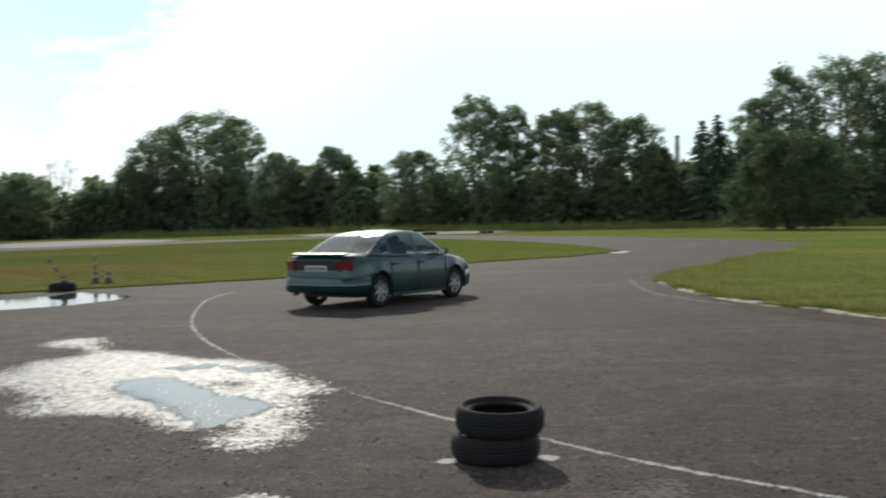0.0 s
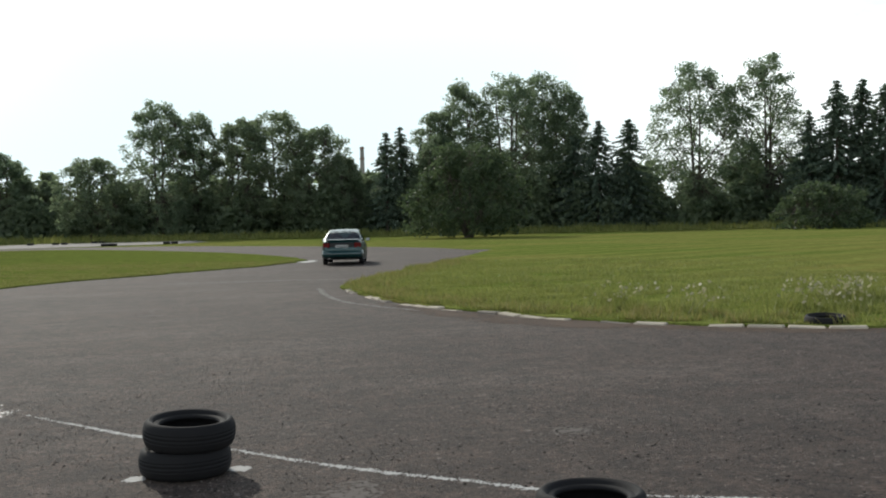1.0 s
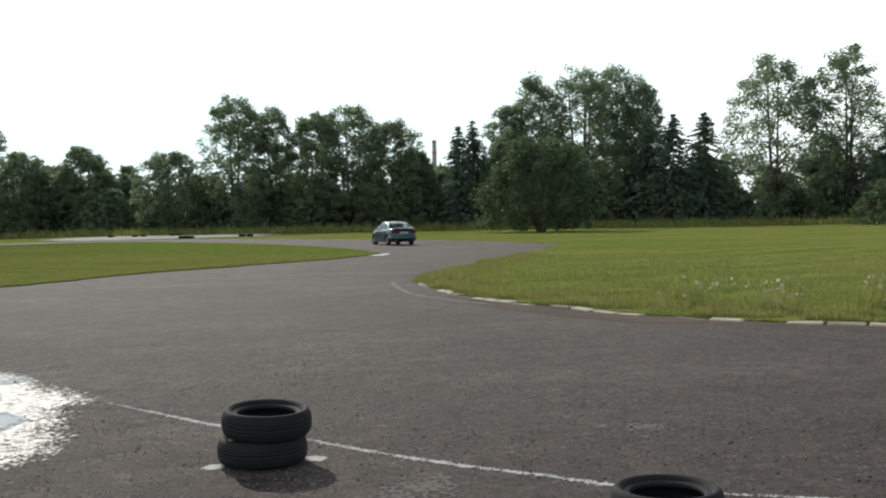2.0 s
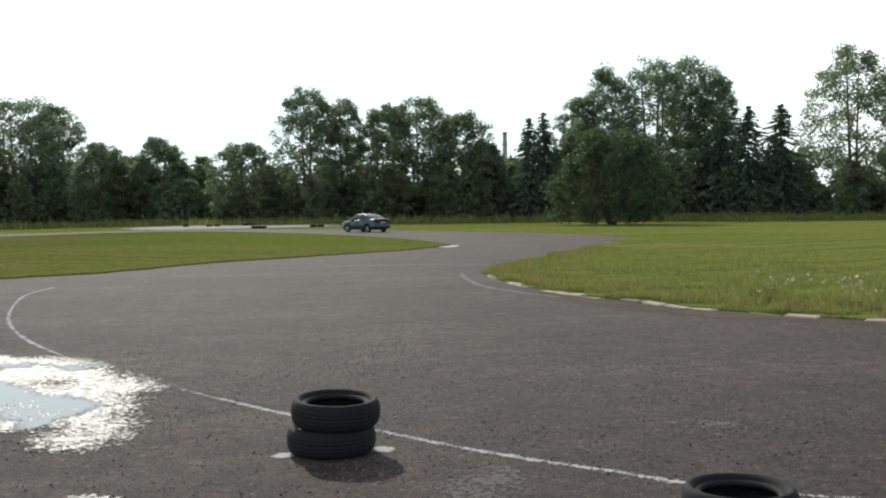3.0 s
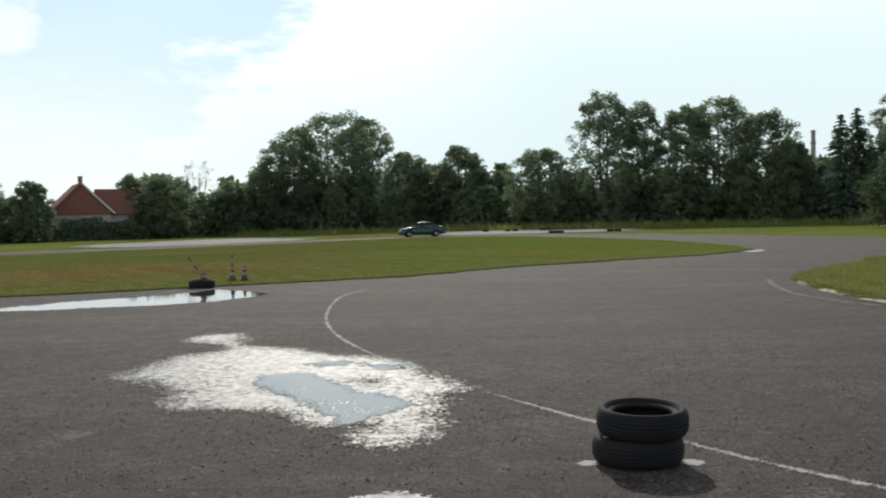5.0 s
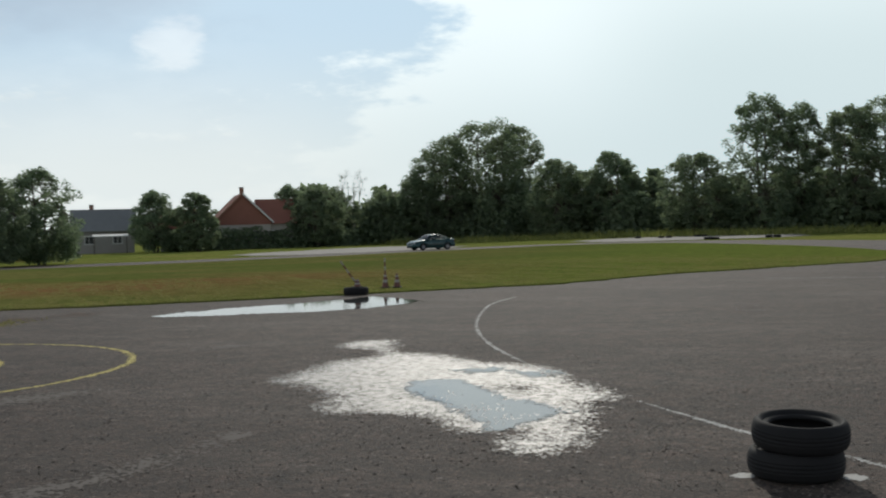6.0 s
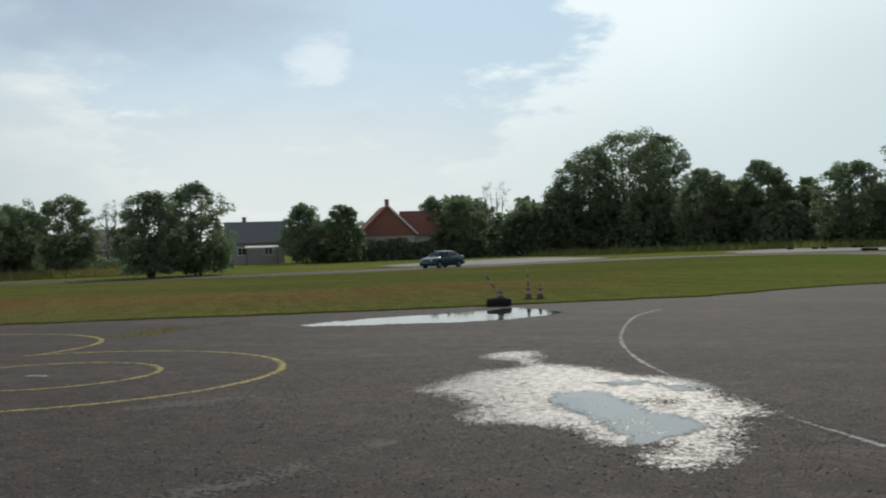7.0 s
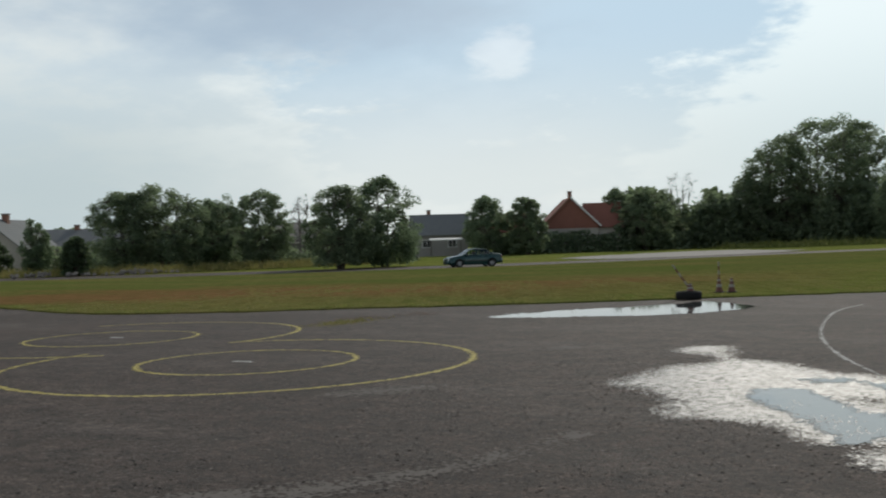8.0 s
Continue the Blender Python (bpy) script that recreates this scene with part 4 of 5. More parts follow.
def weeds():
    """Clumps of flowering weeds by the kerb: stems and flat white umbels."""
    g = np.random.default_rng(15)
    c = []
    for k in range(17):
        f = g.random()
        c.append((8.8 + 4.6 * f + g.normal() * 0.35, 16.2 - 1.2 * f + g.normal() * 0.9))
    c = np.array(c)
    k = g.integers(0, len(c), 3400)
    stems = c[k] + g.normal(size=(3400, 2)) * 0.22
    blades("weeds", stems, (0.2, 0.5), 0.012, M_BLADE, "dense green weeds beside the kerb", 16, "weeds")
    k = g.integers(0, len(c), 340)
    heads = np.c_[c[k] + g.normal(size=(340, 2)) * 0.24, g.uniform(0.16, 0.52, 340)]
    v, f = leaf_quads(heads, 0.045, g)
    tagged(from_arrays("weed_flowers", v, f, M_UMBEL), "white flower heads on the weeds by the kerb", "flowers", kind="stuff")


weeds()


def tufts():
    """Uneven clumps of longer grass over the meadow near the kerb."""
    g = np.random.default_rng(29)
    c = strip_points(near_verge, 520, g, 1.0, 9.0, 1.5)
    k = g.integers(0, len(c), 30000)
    wide = g.uniform(0.10, 0.42, len(c))[k]
    pts = c[k] + g.normal(size=(30000, 2)) * wide[:, None] * np.array((1.5, 0.8))
    pts = pts[inside(pts[:, 0], pts[:, 1], [tuple(p) for p in offset_line(verge_line, 0.12)] + far)]
    blades("grass", pts, (0.07, 0.22), 0.011, M_BLADE, "longer tufts of grass in the meadow beside the kerb", 30)


tufts()

# ---- tyres ----
def tyre_mesh(radius=0.305, width=0.19, bore=0.195):
    """A car tyre lying flat: its axis is z, its foot at z = 0."""
    h = width
    prof = [(bore + 0.012, 0.034), (bore, 0.046), (bore + 0.004, 0.064), (bore + 0.03, 0.050), (bore + 0.048, 0.020), (bore + 0.066, 0.005), (radius - 0.034, 0.006), (radius - 0.018, 0.018), (radius - 0.008, 0.038), (radius - 0.003, 0.058)]
    groove = []
    for g in (0.36, 0.5, 0.64):
        groove += [(radius, h * g - 0.005), (radius - 0.003, h * g - 0.003), (radius - 0.003, h * g + 0.003), (radius, h * g + 0.005)]
    prof = prof + groove + [(r, h - z) for r, z in reversed(prof)]
    prof += [(radius - 0.035, h * 0.82), (radius - 0.022, h * 0.5), (radius - 0.035, h * 0.18)]
    bm = bmesh.new()
    n = 48
    rings = [[bm.verts.new((math.cos(a) * r, math.sin(a) * r, z)) for r, z in prof] for a in (k * math.tau / n for k in range(n))]
    for k in range(n):
        a, b = rings[k], rings[(k + 1) % n]
        for i in range(len(prof)):
            j = (i + 1) % len(prof)
            bm.faces.new((a[i], b[i], b[j], a[j]))
    # tread blocks: shallow cross cuts on the shoulders
    bmesh.ops.recalc_face_normals(bm, faces=bm.faces)
    me = bpy.data.meshes.new("tyre")
    bm.to_mesh(me)
    bm.free()
    for p in me.polygons:
        p.use_smooth = True
    me.materials.append(M_RUBBER)
    return me


TYRE = tyre_mesh()


def tyre(m, label, group=""):
    return_ob = new("tyre", TYRE)
    return_ob.matrix_world = m
    return tagged(return_ob, label, "tyre", group)


tyre(pose(0.395, 7.27, 0.003, 0, 0, 20), "old black car tyre lying under another on the asphalt", "stacked marker tyres")
tyre(pose(0.425, 7.26, 0.193, 1.5, -3.0, 80), "old black car tyre lying on another one", "stacked marker tyres")
tyre(pose(2.42, 5.21, 0.003, 0, 0, 5), "single old car tyre lying on the asphalt", "marker tyres")
tyre(pose(9.98, 13.40, -0.04, 3, -2, 5), "old tyre half hidden in the weeds behind the kerb", "marker tyres")
tyre(pose(-9.45, 26.55, 0.005, 0, 0, 5) @ Matrix.Scale(1.1, 4), "old tyre standing in the edge of a puddle", "marker tyres")
for x, y, a in ((-7.4, 130, 0), (-6.5, 130.6, 20), (-3.3, 137, 40), (-2.5, 136.6, 10), (-1.7, 110.5, 30), (-0.9, 110.3, 0), (-1.3, 111.0, 0), (4.4, 114.5, 10), (5.2, 114.8, 0), (-10.2, 131, 0)):
    tyre(pose(x, y, 0.006, 0, 0, a) @ Matrix.Scale(1.25, 4), "old tyre lying on the gravel yard", "yard tyres")
for k, (x, y) in enumerate(((0.075, 7.22), (0.76, 7.27))):
    tagged(blotch("road_marking", circle(x, y, 0.075, 0, 300, 7), 0.014, 0.003, M_PAINT_WHITE, 0.03, 6.0, 61 + k), "worn white paint spot beside the tyres", "road marking", kind="structure")

# ---- cones and poles ----
M_CONE = two_tone("faded_red_plastic", (0.09, 0.032, 0.024), (0.15, 0.055, 0.04), 7.0, 0.6)
M_CONE_WHITE = two_tone("dirty_white_band", (0.20, 0.185, 0.16), (0.34, 0.32, 0.285), 9.0, 0.6)
M_CONE_BASE = two_tone("black_rubber_foot", (0.02, 0.02, 0.02), (0.04, 0.038, 0.036), 8.0, 0.8)


def frustum(z0, z1, r0, r1, n=20, wall=0.0):
    bm = bmesh.new()
    a = [bm.verts.new((math.cos(k * math.tau / n) * r0, math.sin(k * math.tau / n) * r0, z0)) for k in range(n)]
    b = [bm.verts.new((math.cos(k * math.tau / n) * r1, math.sin(k * math.tau / n) * r1, z1)) for k in range(n)]
    for k in range(n):
        bm.faces.new((a[k], a[(k + 1) % n], b[(k + 1) % n], b[k]))
    bm.faces.new(list(reversed(a)))
    bm.faces.new(b)
    return bm


def slab(w, d, h, z=0.0, bevel=0.01):
    bm = bmesh.new()
    bmesh.ops.create_cube(bm, size=1)
    bmesh.ops.scale(bm, verts=bm.verts, vec=(w, d, h))
    bmesh.ops.translate(bm, verts=bm.verts, vec=(0, 0, z + h / 2))
    if bevel:
        bmesh.ops.bevel(bm, geom=bm.edges[:], offset=bevel, segments=2, affect="EDGES")
    return bm


def cone(m, label, height=0.38):
    ob = tagged(new("traffic_cone"), label, "traffic cone", "cones by the puddle")
    ob.matrix_world = m
    part("base", slab(0.27, 0.27, 0.03), M_CONE_BASE, ob, "black rubber foot")
    r = lambda z: 0.105 - 0.075 * z / height
    cut = [0.03, height * 0.38, height * 0.58, height * 0.78, height * 0.9, height]
    for k in range(5):
        part("band", frustum(cut[k], cut[k + 1], r(cut[k]), r(cut[k + 1])), M_CONE_WHITE if k in (1, 3) else M_CONE, ob)
    return ob


def pole(m, length, label, bands):
    ob = tagged(new("marker_pole"), label, "pole", "poles by the puddle")
    ob.matrix_world = m
    for k in range(bands):
        part("band", frustum(length * k / bands, length * (k + 1) / bands, 0.022, 0.022, 10), M_CONE if k % 2 == 0 else M_CONE_WHITE, ob)
    return ob


cone(pose(-9.46, 29.1, 0.035), "faded red and white traffic cone holding a pole on the grass", 0.42)
pole(pose(-9.46, 29.1, 0.42), 0.48, "thin red and white pole standing in a traffic cone", 4)
cone(pose(-9.17, 29.3, 0.035, 2, 0, 15), "small faded red and white traffic cone on the grass", 0.40)
cone(pose(-9.42, 26.6, 0.196, 0, 0, 30), "faded red and white traffic cone lying on the puddle tyre", 0.22)
pole(pose(-9.42, 26.6, 0.26, 6, -34, 0), 0.78, "leaning red and white pole stuck in a tyre", 6)

# ---- houses ----
M_TILE_RED = two_tone("red_roof_tiles", (0.20, 0.085, 0.062), (0.29, 0.13, 0.098), 1.2, 0.8)
M_ROOF_GREY = two_tone("grey_slate_roof", (0.15, 0.16, 0.16), (0.23, 0.235, 0.235), 1.5, 0.75)
M_ROOF_PALE = two_tone("pale_rusty_sheet_roof", (0.30, 0.26, 0.22), (0.48, 0.43, 0.38), 1.0, 0.7)
M_WALL = two_tone("weathered_render", (0.34, 0.31, 0.27), (0.46, 0.43, 0.38), 0.8, 0.95)
M_WALL_GREY = two_tone("grey_block_wall", (0.22, 0.21, 0.20), (0.32, 0.31, 0.29), 1.0, 0.95)
M_GLASS_DARK = two_tone("dark_window_glass", (0.012, 0.014, 0.016), (0.025, 0.028, 0.03), 2.0, 0.08)
M_TRIM = two_tone("white_window_trim", (0.55, 0.55, 0.53), (0.72, 0.72, 0.70), 3.0, 0.6)
M_BRICK = two_tone("chimney_brick", (0.20, 0.10, 0.07), (0.30, 0.17, 0.12), 4.0, 0.9)


def moved(bm, x, y, z):
    bmesh.ops.translate(bm, verts=bm.verts, vec=(x, y, z))
    return bm


def gable_wall(w, d, eave, ridge):
    """A house body whose gables look along x."""
    bm = bmesh.new()
    prof = [(-d / 2, 0), (d / 2, 0), (d / 2, eave), (0, ridge), (-d / 2, eave)]
    ends = [[bm.verts.new((x, y, z)) for y, z in prof] for x in (-w / 2, w / 2)]
    for i in range(5):
        j = (i + 1) % 5
        bm.faces.new((ends[0][i], ends[0][j], ends[1][j], ends[1][i]))
    bm.faces.new(list(reversed(ends[0])))
    bm.faces.new(ends[1])
    bmesh.ops.recalc_face_normals(bm, faces=bm.faces)
    return bm


def roof_slab(w, d, eave, ridge, side, over=0.45, thick=0.16):
    """One slope of a gabled roof, with courses as small steps."""
    bm = bmesh.new()
    k = (ridge - eave) / (d / 2)
    y0, y1 = d / 2 + over, 0.0
    n = 14
    prof = [(y0, ridge - k * y0 + 0.02)]
    for i in range(n):
        a, b = y0 + (y1 - y0) * i / n, y0 + (y1 - y0) * (i + 1) / n
        prof += [(a, ridge - k * a + thick), (b, ridge - k * b + thick - 0.035)]
    prof.append((0.0, ridge + 0.02))
    ends = [[bm.verts.new((x, side * y, z)) for y, z in prof] for x in (-w / 2 - over, w / 2 + over)]
    for i in range(len(prof)):
        j = (i + 1) % len(prof)
        bm.faces.new((ends[0][i], ends[0][j], ends[1][j], ends[1][i]))
    bm.faces.new(ends[0])
    bm.faces.new(list(reversed(ends[1])))
    bmesh.ops.recalc_face_normals(bm, faces=bm.faces)
    return bm


def house(m, w, d, eave, ridge, wall, roof, label, chimneys=(), windows=(), doors=(), trim=None):
    """windows: (side, along, height, width, tall); side y- is the long front, x+ and x- the gables."""
    ob = tagged(new("house"), label, "house")
    ob.matrix_world = Matrix.Translation((0, 0, terrain(m[0][3], m[1][3]) - 0.04)) @ m
    if trim:
        bm = bmesh.new()
        top = [[bm.verts.new((x, y, z)) for y, z in ((-d / 2 - 0.1, eave - 0.6), (d / 2 + 0.1, eave - 0.6), (d / 2 + 0.1, eave), (0, ridge), (-d / 2 - 0.1, eave))] for x in (w / 2 + 0.02, w / 2 + 0.12)]
        for i in range(5):
            bm.faces.new((top[0][i], top[0][(i + 1) % 5], top[1][(i + 1) % 5], top[1][i]))
        bm.faces.new(top[1])
        bm.faces.new(list(reversed(top[0])))
        part("gable_cladding", bm, roof, ob, "red tile-hung gable")
    part("wall", gable_wall(w, d, eave, ridge), wall, ob)
    for s in (1, -1):
        part("roof", roof_slab(w, d, eave, ridge, s), roof, ob)
    for x, y, h in chimneys:
        c = part("chimney", moved(slab(0.6, 0.6, h - ridge + 1.2, 0, 0.02), x, y, ridge - 1.2), M_BRICK, ob)
        part("cap", moved(slab(0.75, 0.75, 0.12, 0, 0.02), x, y, h), M_WALL_GREY, c)
    for side, u, z, ww, hh in windows:
        win = new("window")
        win.parent = ob
        if side == "y-":
            win.matrix_basis = pose(u, -d / 2 - 0.01, z)
        else:
            win.matrix_basis = pose((w / 2 + 0.01) * (1 if side == "x+" else -1), u, z, 0, 0, 90 if side == "x+" else -90)
        for dx, dz, bw, bh in ((0, hh / 2, ww + 0.16, 0.09), (0, -hh / 2, ww + 0.24, 0.09), (-ww / 2, 0, 0.09, hh), (ww / 2, 0, 0.09, hh), (0, 0, 0.05, hh)):
            part("frame", moved(slab(bw, 0.12, bh, -bh / 2, 0), dx, 0, dz), M_TRIM, win)
        part("pane", moved(slab(ww, 0.05, hh, -hh / 2, 0), 0, 0, 0), M_GLASS_DARK, win)
    if trim:
        k = math.atan2(ridge - eave, d / 2)
        for s in (1, -1):
            for e in (1, -1):
                bm = slab(0.10, math.hypot(d / 2 + 0.45, (ridge - eave) * (1 + 0.9 / d)), 0.24, -0.12, 0)
                bmesh.ops.rotate(bm, verts=bm.verts, cent=(0, 0, 0), matrix=Matrix.Rotation(-s * k, 3, "X"))
                y = s * (d / 4 + 0.22)
                # the s > 0 boards are pale to paint in the roof slope's glint
                part("bargeboard", moved(bm, e * (w / 2 + 0.48), y, ridge - abs(y) * math.tan(k) + 0.06), trim if s > 0 else M_BRICK, ob, "gable board coloured pale for the glint of the roof slope" if s > 0 else "red-brown board along the gable")
    return ob


house(pose(-70.6, 147.0, 0, 0, 0, -58), 9.0, 8.0, 4.2, 8.1, M_WALL, M_TILE_RED, "two-storey house with a steep red tiled roof behind garden trees", ((-0.6, 0.5, 9.2),), (("x+", -1.8, 2.0, 1.2, 1.3), ("x+", 1.8, 2.0, 1.2, 1.3), ("y-", 0, 2.0, 1.3, 1.3)), trim=M_TRIM)
house(pose(-66.1, 149.8, 0, 0, 0, 28), 5.0, 7.0, 4.0, 7.3, M_WALL, M_TILE_RED, "red roofed wing of a house among garden trees", (), (("y-", 0, 2.0, 1.3, 1.3),))
house(pose(-77.5, 141.8, 0, 0, 0, 30), 6.0, 6.0, 3.6, 6.0, M_WALL, M_TILE_RED, "low red roofed outbuilding beside a house", (), (("y-", 0, 1.8, 1.1, 1.1),))
house(pose(-86.6, 135.8, 0, 0, 0, 33), 8.2, 7.0, 3.4, 6.2, M_WALL_GREY, M_ROOF_GREY, "grey block house with a dark slate roof", ((-1.6, 0.3, 6.9),), (("y-", -2.0, 1.9, 1.2, 1.1), ("y-", 1.8, 1.9, 1.2, 1.1), ("x+", 0, 2.0, 1.0, 1.1)))
house(pose(-85.5, 102.0, 0, 0, 0, 22), 5.0, 5.5, 2.7, 4.9, M_WALL_GREY, M_ROOF_PALE, "old shed with a pale rusty sheet metal roof")
house(pose(-97.5, 69.0, 0, 0, 0, -62), 8.0, 7.0, 2.8, 5.6, M_WALL, M_ROOF_GREY, "house with a grey gabled roof among trees", ((0.5, 0.3, 6.2),), (("x+", 0.0, 3.4, 0.9, 1.0),))
house(pose(-103.0, 80.5, 0, 0, 0, 50), 16.0, 8.0, 2.6, 4.7, M_WALL_GREY, M_ROOF_GREY, "long low barn with a dark roof", ((1.5, 0, 5.2),))


def carport():
    ob = tagged(new("carport"), "low open carport with a white sheet roof beside the grey house", "carport")
    ob.matrix_world = pose(-80.0, 127.0, -0.36, 0, 0, 32)
    sheet_roof = slab(4.6, 3.3, 0.12, -0.06, 0.02)
    bmesh.ops.rotate(sheet_roof, verts=sheet_roof.verts, cent=(0, 0, 0), matrix=Matrix.Rotation(radians(4), 3, "X"))
    part("roof", moved(sheet_roof, 0, 0, 2.5), M_TRIM, ob, "white sheet roof")
    for x in (-2.1, 2.1):
        for y in (-1.4, 1.4):
            part("post", moved(slab(0.1, 0.1, 2.5 + y * 0.07), x, y, 0), M_BARK, ob)


carport()


def stack():
    ob = tagged(new("factory_chimney"), "tall slim grey factory chimney in the distance", "chimney")
    ob.matrix_world = pose(91.0, 410.0, -0.03)
    part("shaft", frustum(0, 32, 1.3, 0.75, 20), M_WALL_GREY, ob)
    for z in (12, 20, 27, 31.2):
        part("band", frustum(z, z + 0.5, 1.5 - z * 0.017, 1.48 - z * 0.017, 20), M_BRICK, ob)


stack()
M_JUNK = two_tone("mixed_rubble", (0.12, 0.11, 0.10), (0.34, 0.31, 0.28), 2.0, 0.9)
M_JUNK_RED = two_tone("faded_red_sheet", (0.22, 0.07, 0.05), (0.34, 0.14, 0.10), 2.0, 0.8)


def rubble(x, y, n, spread, label, seed):
    """A low heap of broken blocks, one mesh."""
    g = random.Random(seed)
    bm = bmesh.new()
    for k in range(n):
        b = bmesh.ops.create_icosphere(bm, subdivisions=1, radius=g.uniform(0.07, 0.20))
        q = (g.gauss(0, spread), g.gauss(0, 0.7))
        for v in b["verts"]:
            v.co = Vector((v.co.x * g.uniform(0.9, 1.3), v.co.y, v.co.z * 0.7)) + Vector((q[0], q[1], 0.1 + max(0, 0.5 - abs(q[0]) / spread * 0.2) * g.random()))
    ob = link_bm("rubble_heap", bm, M_JUNK)
    ob.matrix_world = pose(x, y, terrain(x, y) - 0.03, 0, 0, 60)
    return tagged(ob, label, "rubble", kind="stuff")


rubble(-72.8, 85.4, 26, 2.2, "low heap of broken concrete beside the far road", 3)
rubble(-69.8, 61.8, 30, 2.0, "low heap of broken concrete beside the far road", 4)
rubble(-74.6, 56.1, 34, 2.6, "low heap of rubble beside the far road", 5)
for k in range(11):
    tyre(pose(-70.0 - 0.62 * (k % 6) * 0.35 + (k // 6) * 0.3, 89.5 + 0.62 * (k % 6), -0.345 + 0.19 * (k // 6), 0, 0, 13 * k), "old black tyre in a low tyre wall under trees", "tyre wall")

# ---- the car ----
def paint_material():
    n = Nodes("dark_green_car_paint", 0.28, 0.35)
    flake = n.noise(260, 2)
    n.color(n.mix(flake, (0.004, 0.032, 0.032), (0.008, 0.049, 0.048)))
    dust = n.noise(2.2, 4)
    n.rough(n.ramp(dust, (0.3, 0.24), (0.75, 0.42)))
    n.b.inputs["Coat Weight"].default_value = 0.4
    n.b.inputs["Coat Roughness"].default_value = 0.08
    return n.mat


def clear_glass(name, tint, gloss):
    """Thin glass: it lets light straight through and mirrors at its face."""
    n = Nodes(name, 0.03)
    t = n.t.nodes.new("ShaderNodeBsdfTransparent")
    n.link(n.mix(n.noise(3, 2), tint, tuple(c * 1.12 for c in tint)), t.inputs[0])
    g = n.t.nodes.new("ShaderNodeBsdfGlossy")
    g.inputs["Roughness"].default_value = 0.03
    f = n.t.nodes.new("ShaderNodeFresnel")
    f.inputs[0].default_value = gloss
    ms = n.t.nodes.new("ShaderNodeMixShader")
    n.link(f.outputs[0], ms.inputs[0])
    n.link(t.outputs[0], ms.inputs[1])
    n.link(g.outputs[0], ms.inputs[2])
    n.link(ms.outputs[0], n.t.nodes["Material Output"].inputs["Surface"])
    return n.mat


M_CAR = paint_material()
M_CAR_GLASS = clear_glass("tinted_car_glass", (0.62, 0.70, 0.67), 1.55)
M_BLACK = two_tone("black_trim_plastic", (0.012, 0.012, 0.013), (0.028, 0.028, 0.028), 9.0, 0.6)
M_SEAT = two_tone("dark_grey_seat_cloth", (0.020, 0.021, 0.022), (0.045, 0.045, 0.046), 30.0, 0.9)
M_ALLOY = two_tone("silver_alloy", (0.30, 0.30, 0.31), (0.44, 0.44, 0.45), 6.0, 0.42, 0.7)
M_LAMP_RED = two_tone("red_lamp_glass", (0.09, 0.006, 0.009), (0.17, 0.014, 0.016), 12.0, 0.15)
M_LAMP = two_tone("clear_lamp_glass", (0.50, 0.51, 0.52), (0.70, 0.71, 0.72), 12.0, 0.10)
M_PLATE = two_tone("number_plate", (0.58, 0.58, 0.56), (0.70, 0.70, 0.68), 9.0, 0.5)
M_STEEL = two_tone("exhaust_steel", (0.25, 0.24, 0.23), (0.40, 0.39, 0.37), 9.0, 0.35, 0.8)
WHEEL_X, WHEEL_R = 1.32, 0.31

car = tagged(new("car"), "dark green metallic four-door sedan driving round the track", "car")


def loft(rows, closed=False):
    """Skins rows of points; returns the bmesh and its grid of vertices."""
    bm = bmesh.new()
    grid = [[bm.verts.new(p) for p in r] for r in rows]
    for a, b in zip(grid, grid[1:]):
        for i in range(len(a) - (0 if closed else 1)):
            j = (i + 1) % len(a)
            bm.faces.new((a[i], b[i], b[j], a[j]))
    return bm, grid


def at_x(x, *pts):
    return float(np.interp(x, [p[0] for p in pts], [p[1] for p in pts]))


def body_top(x):
    return at_x(x, (-2.24, 0.66), (-2.22, 0.80), (-2.17, 0.93), (-2.08, 0.985), (-1.6, 1.0), (-1.35, 0.985), (-0.6, 0.955), (0.6, 0.935), (0.98, 0.93), (1.3, 0.895), (1.7, 0.825), (1.95, 0.76), (2.1, 0.69), (2.2, 0.60), (2.24, 0.52))


def body_half(x):
    return at_x(x, (-2.24, 0.62), (-2.2, 0.72), (-2.1, 0.79), (-1.85, 0.83), (-1.3, 0.852), (0, 0.856), (1.4, 0.848), (1.75, 0.82), (2.0, 0.75), (2.15, 0.64), (2.24, 0.50))


def body_low(x):
    z = at_x(x, (-2.24, 0.40), (-2.15, 0.31), (-1.8, 0.25), (-1.0, 0.20), (1.0, 0.19), (1.8, 0.20), (2.1, 0.22), (2.24, 0.28))
    for c in (-WHEEL_X, WHEEL_X):
        d = 0.352 ** 2 - (x - c) ** 2
        if d > 0:
            z = max(z, 0.315 + math.sqrt(d))
    return z


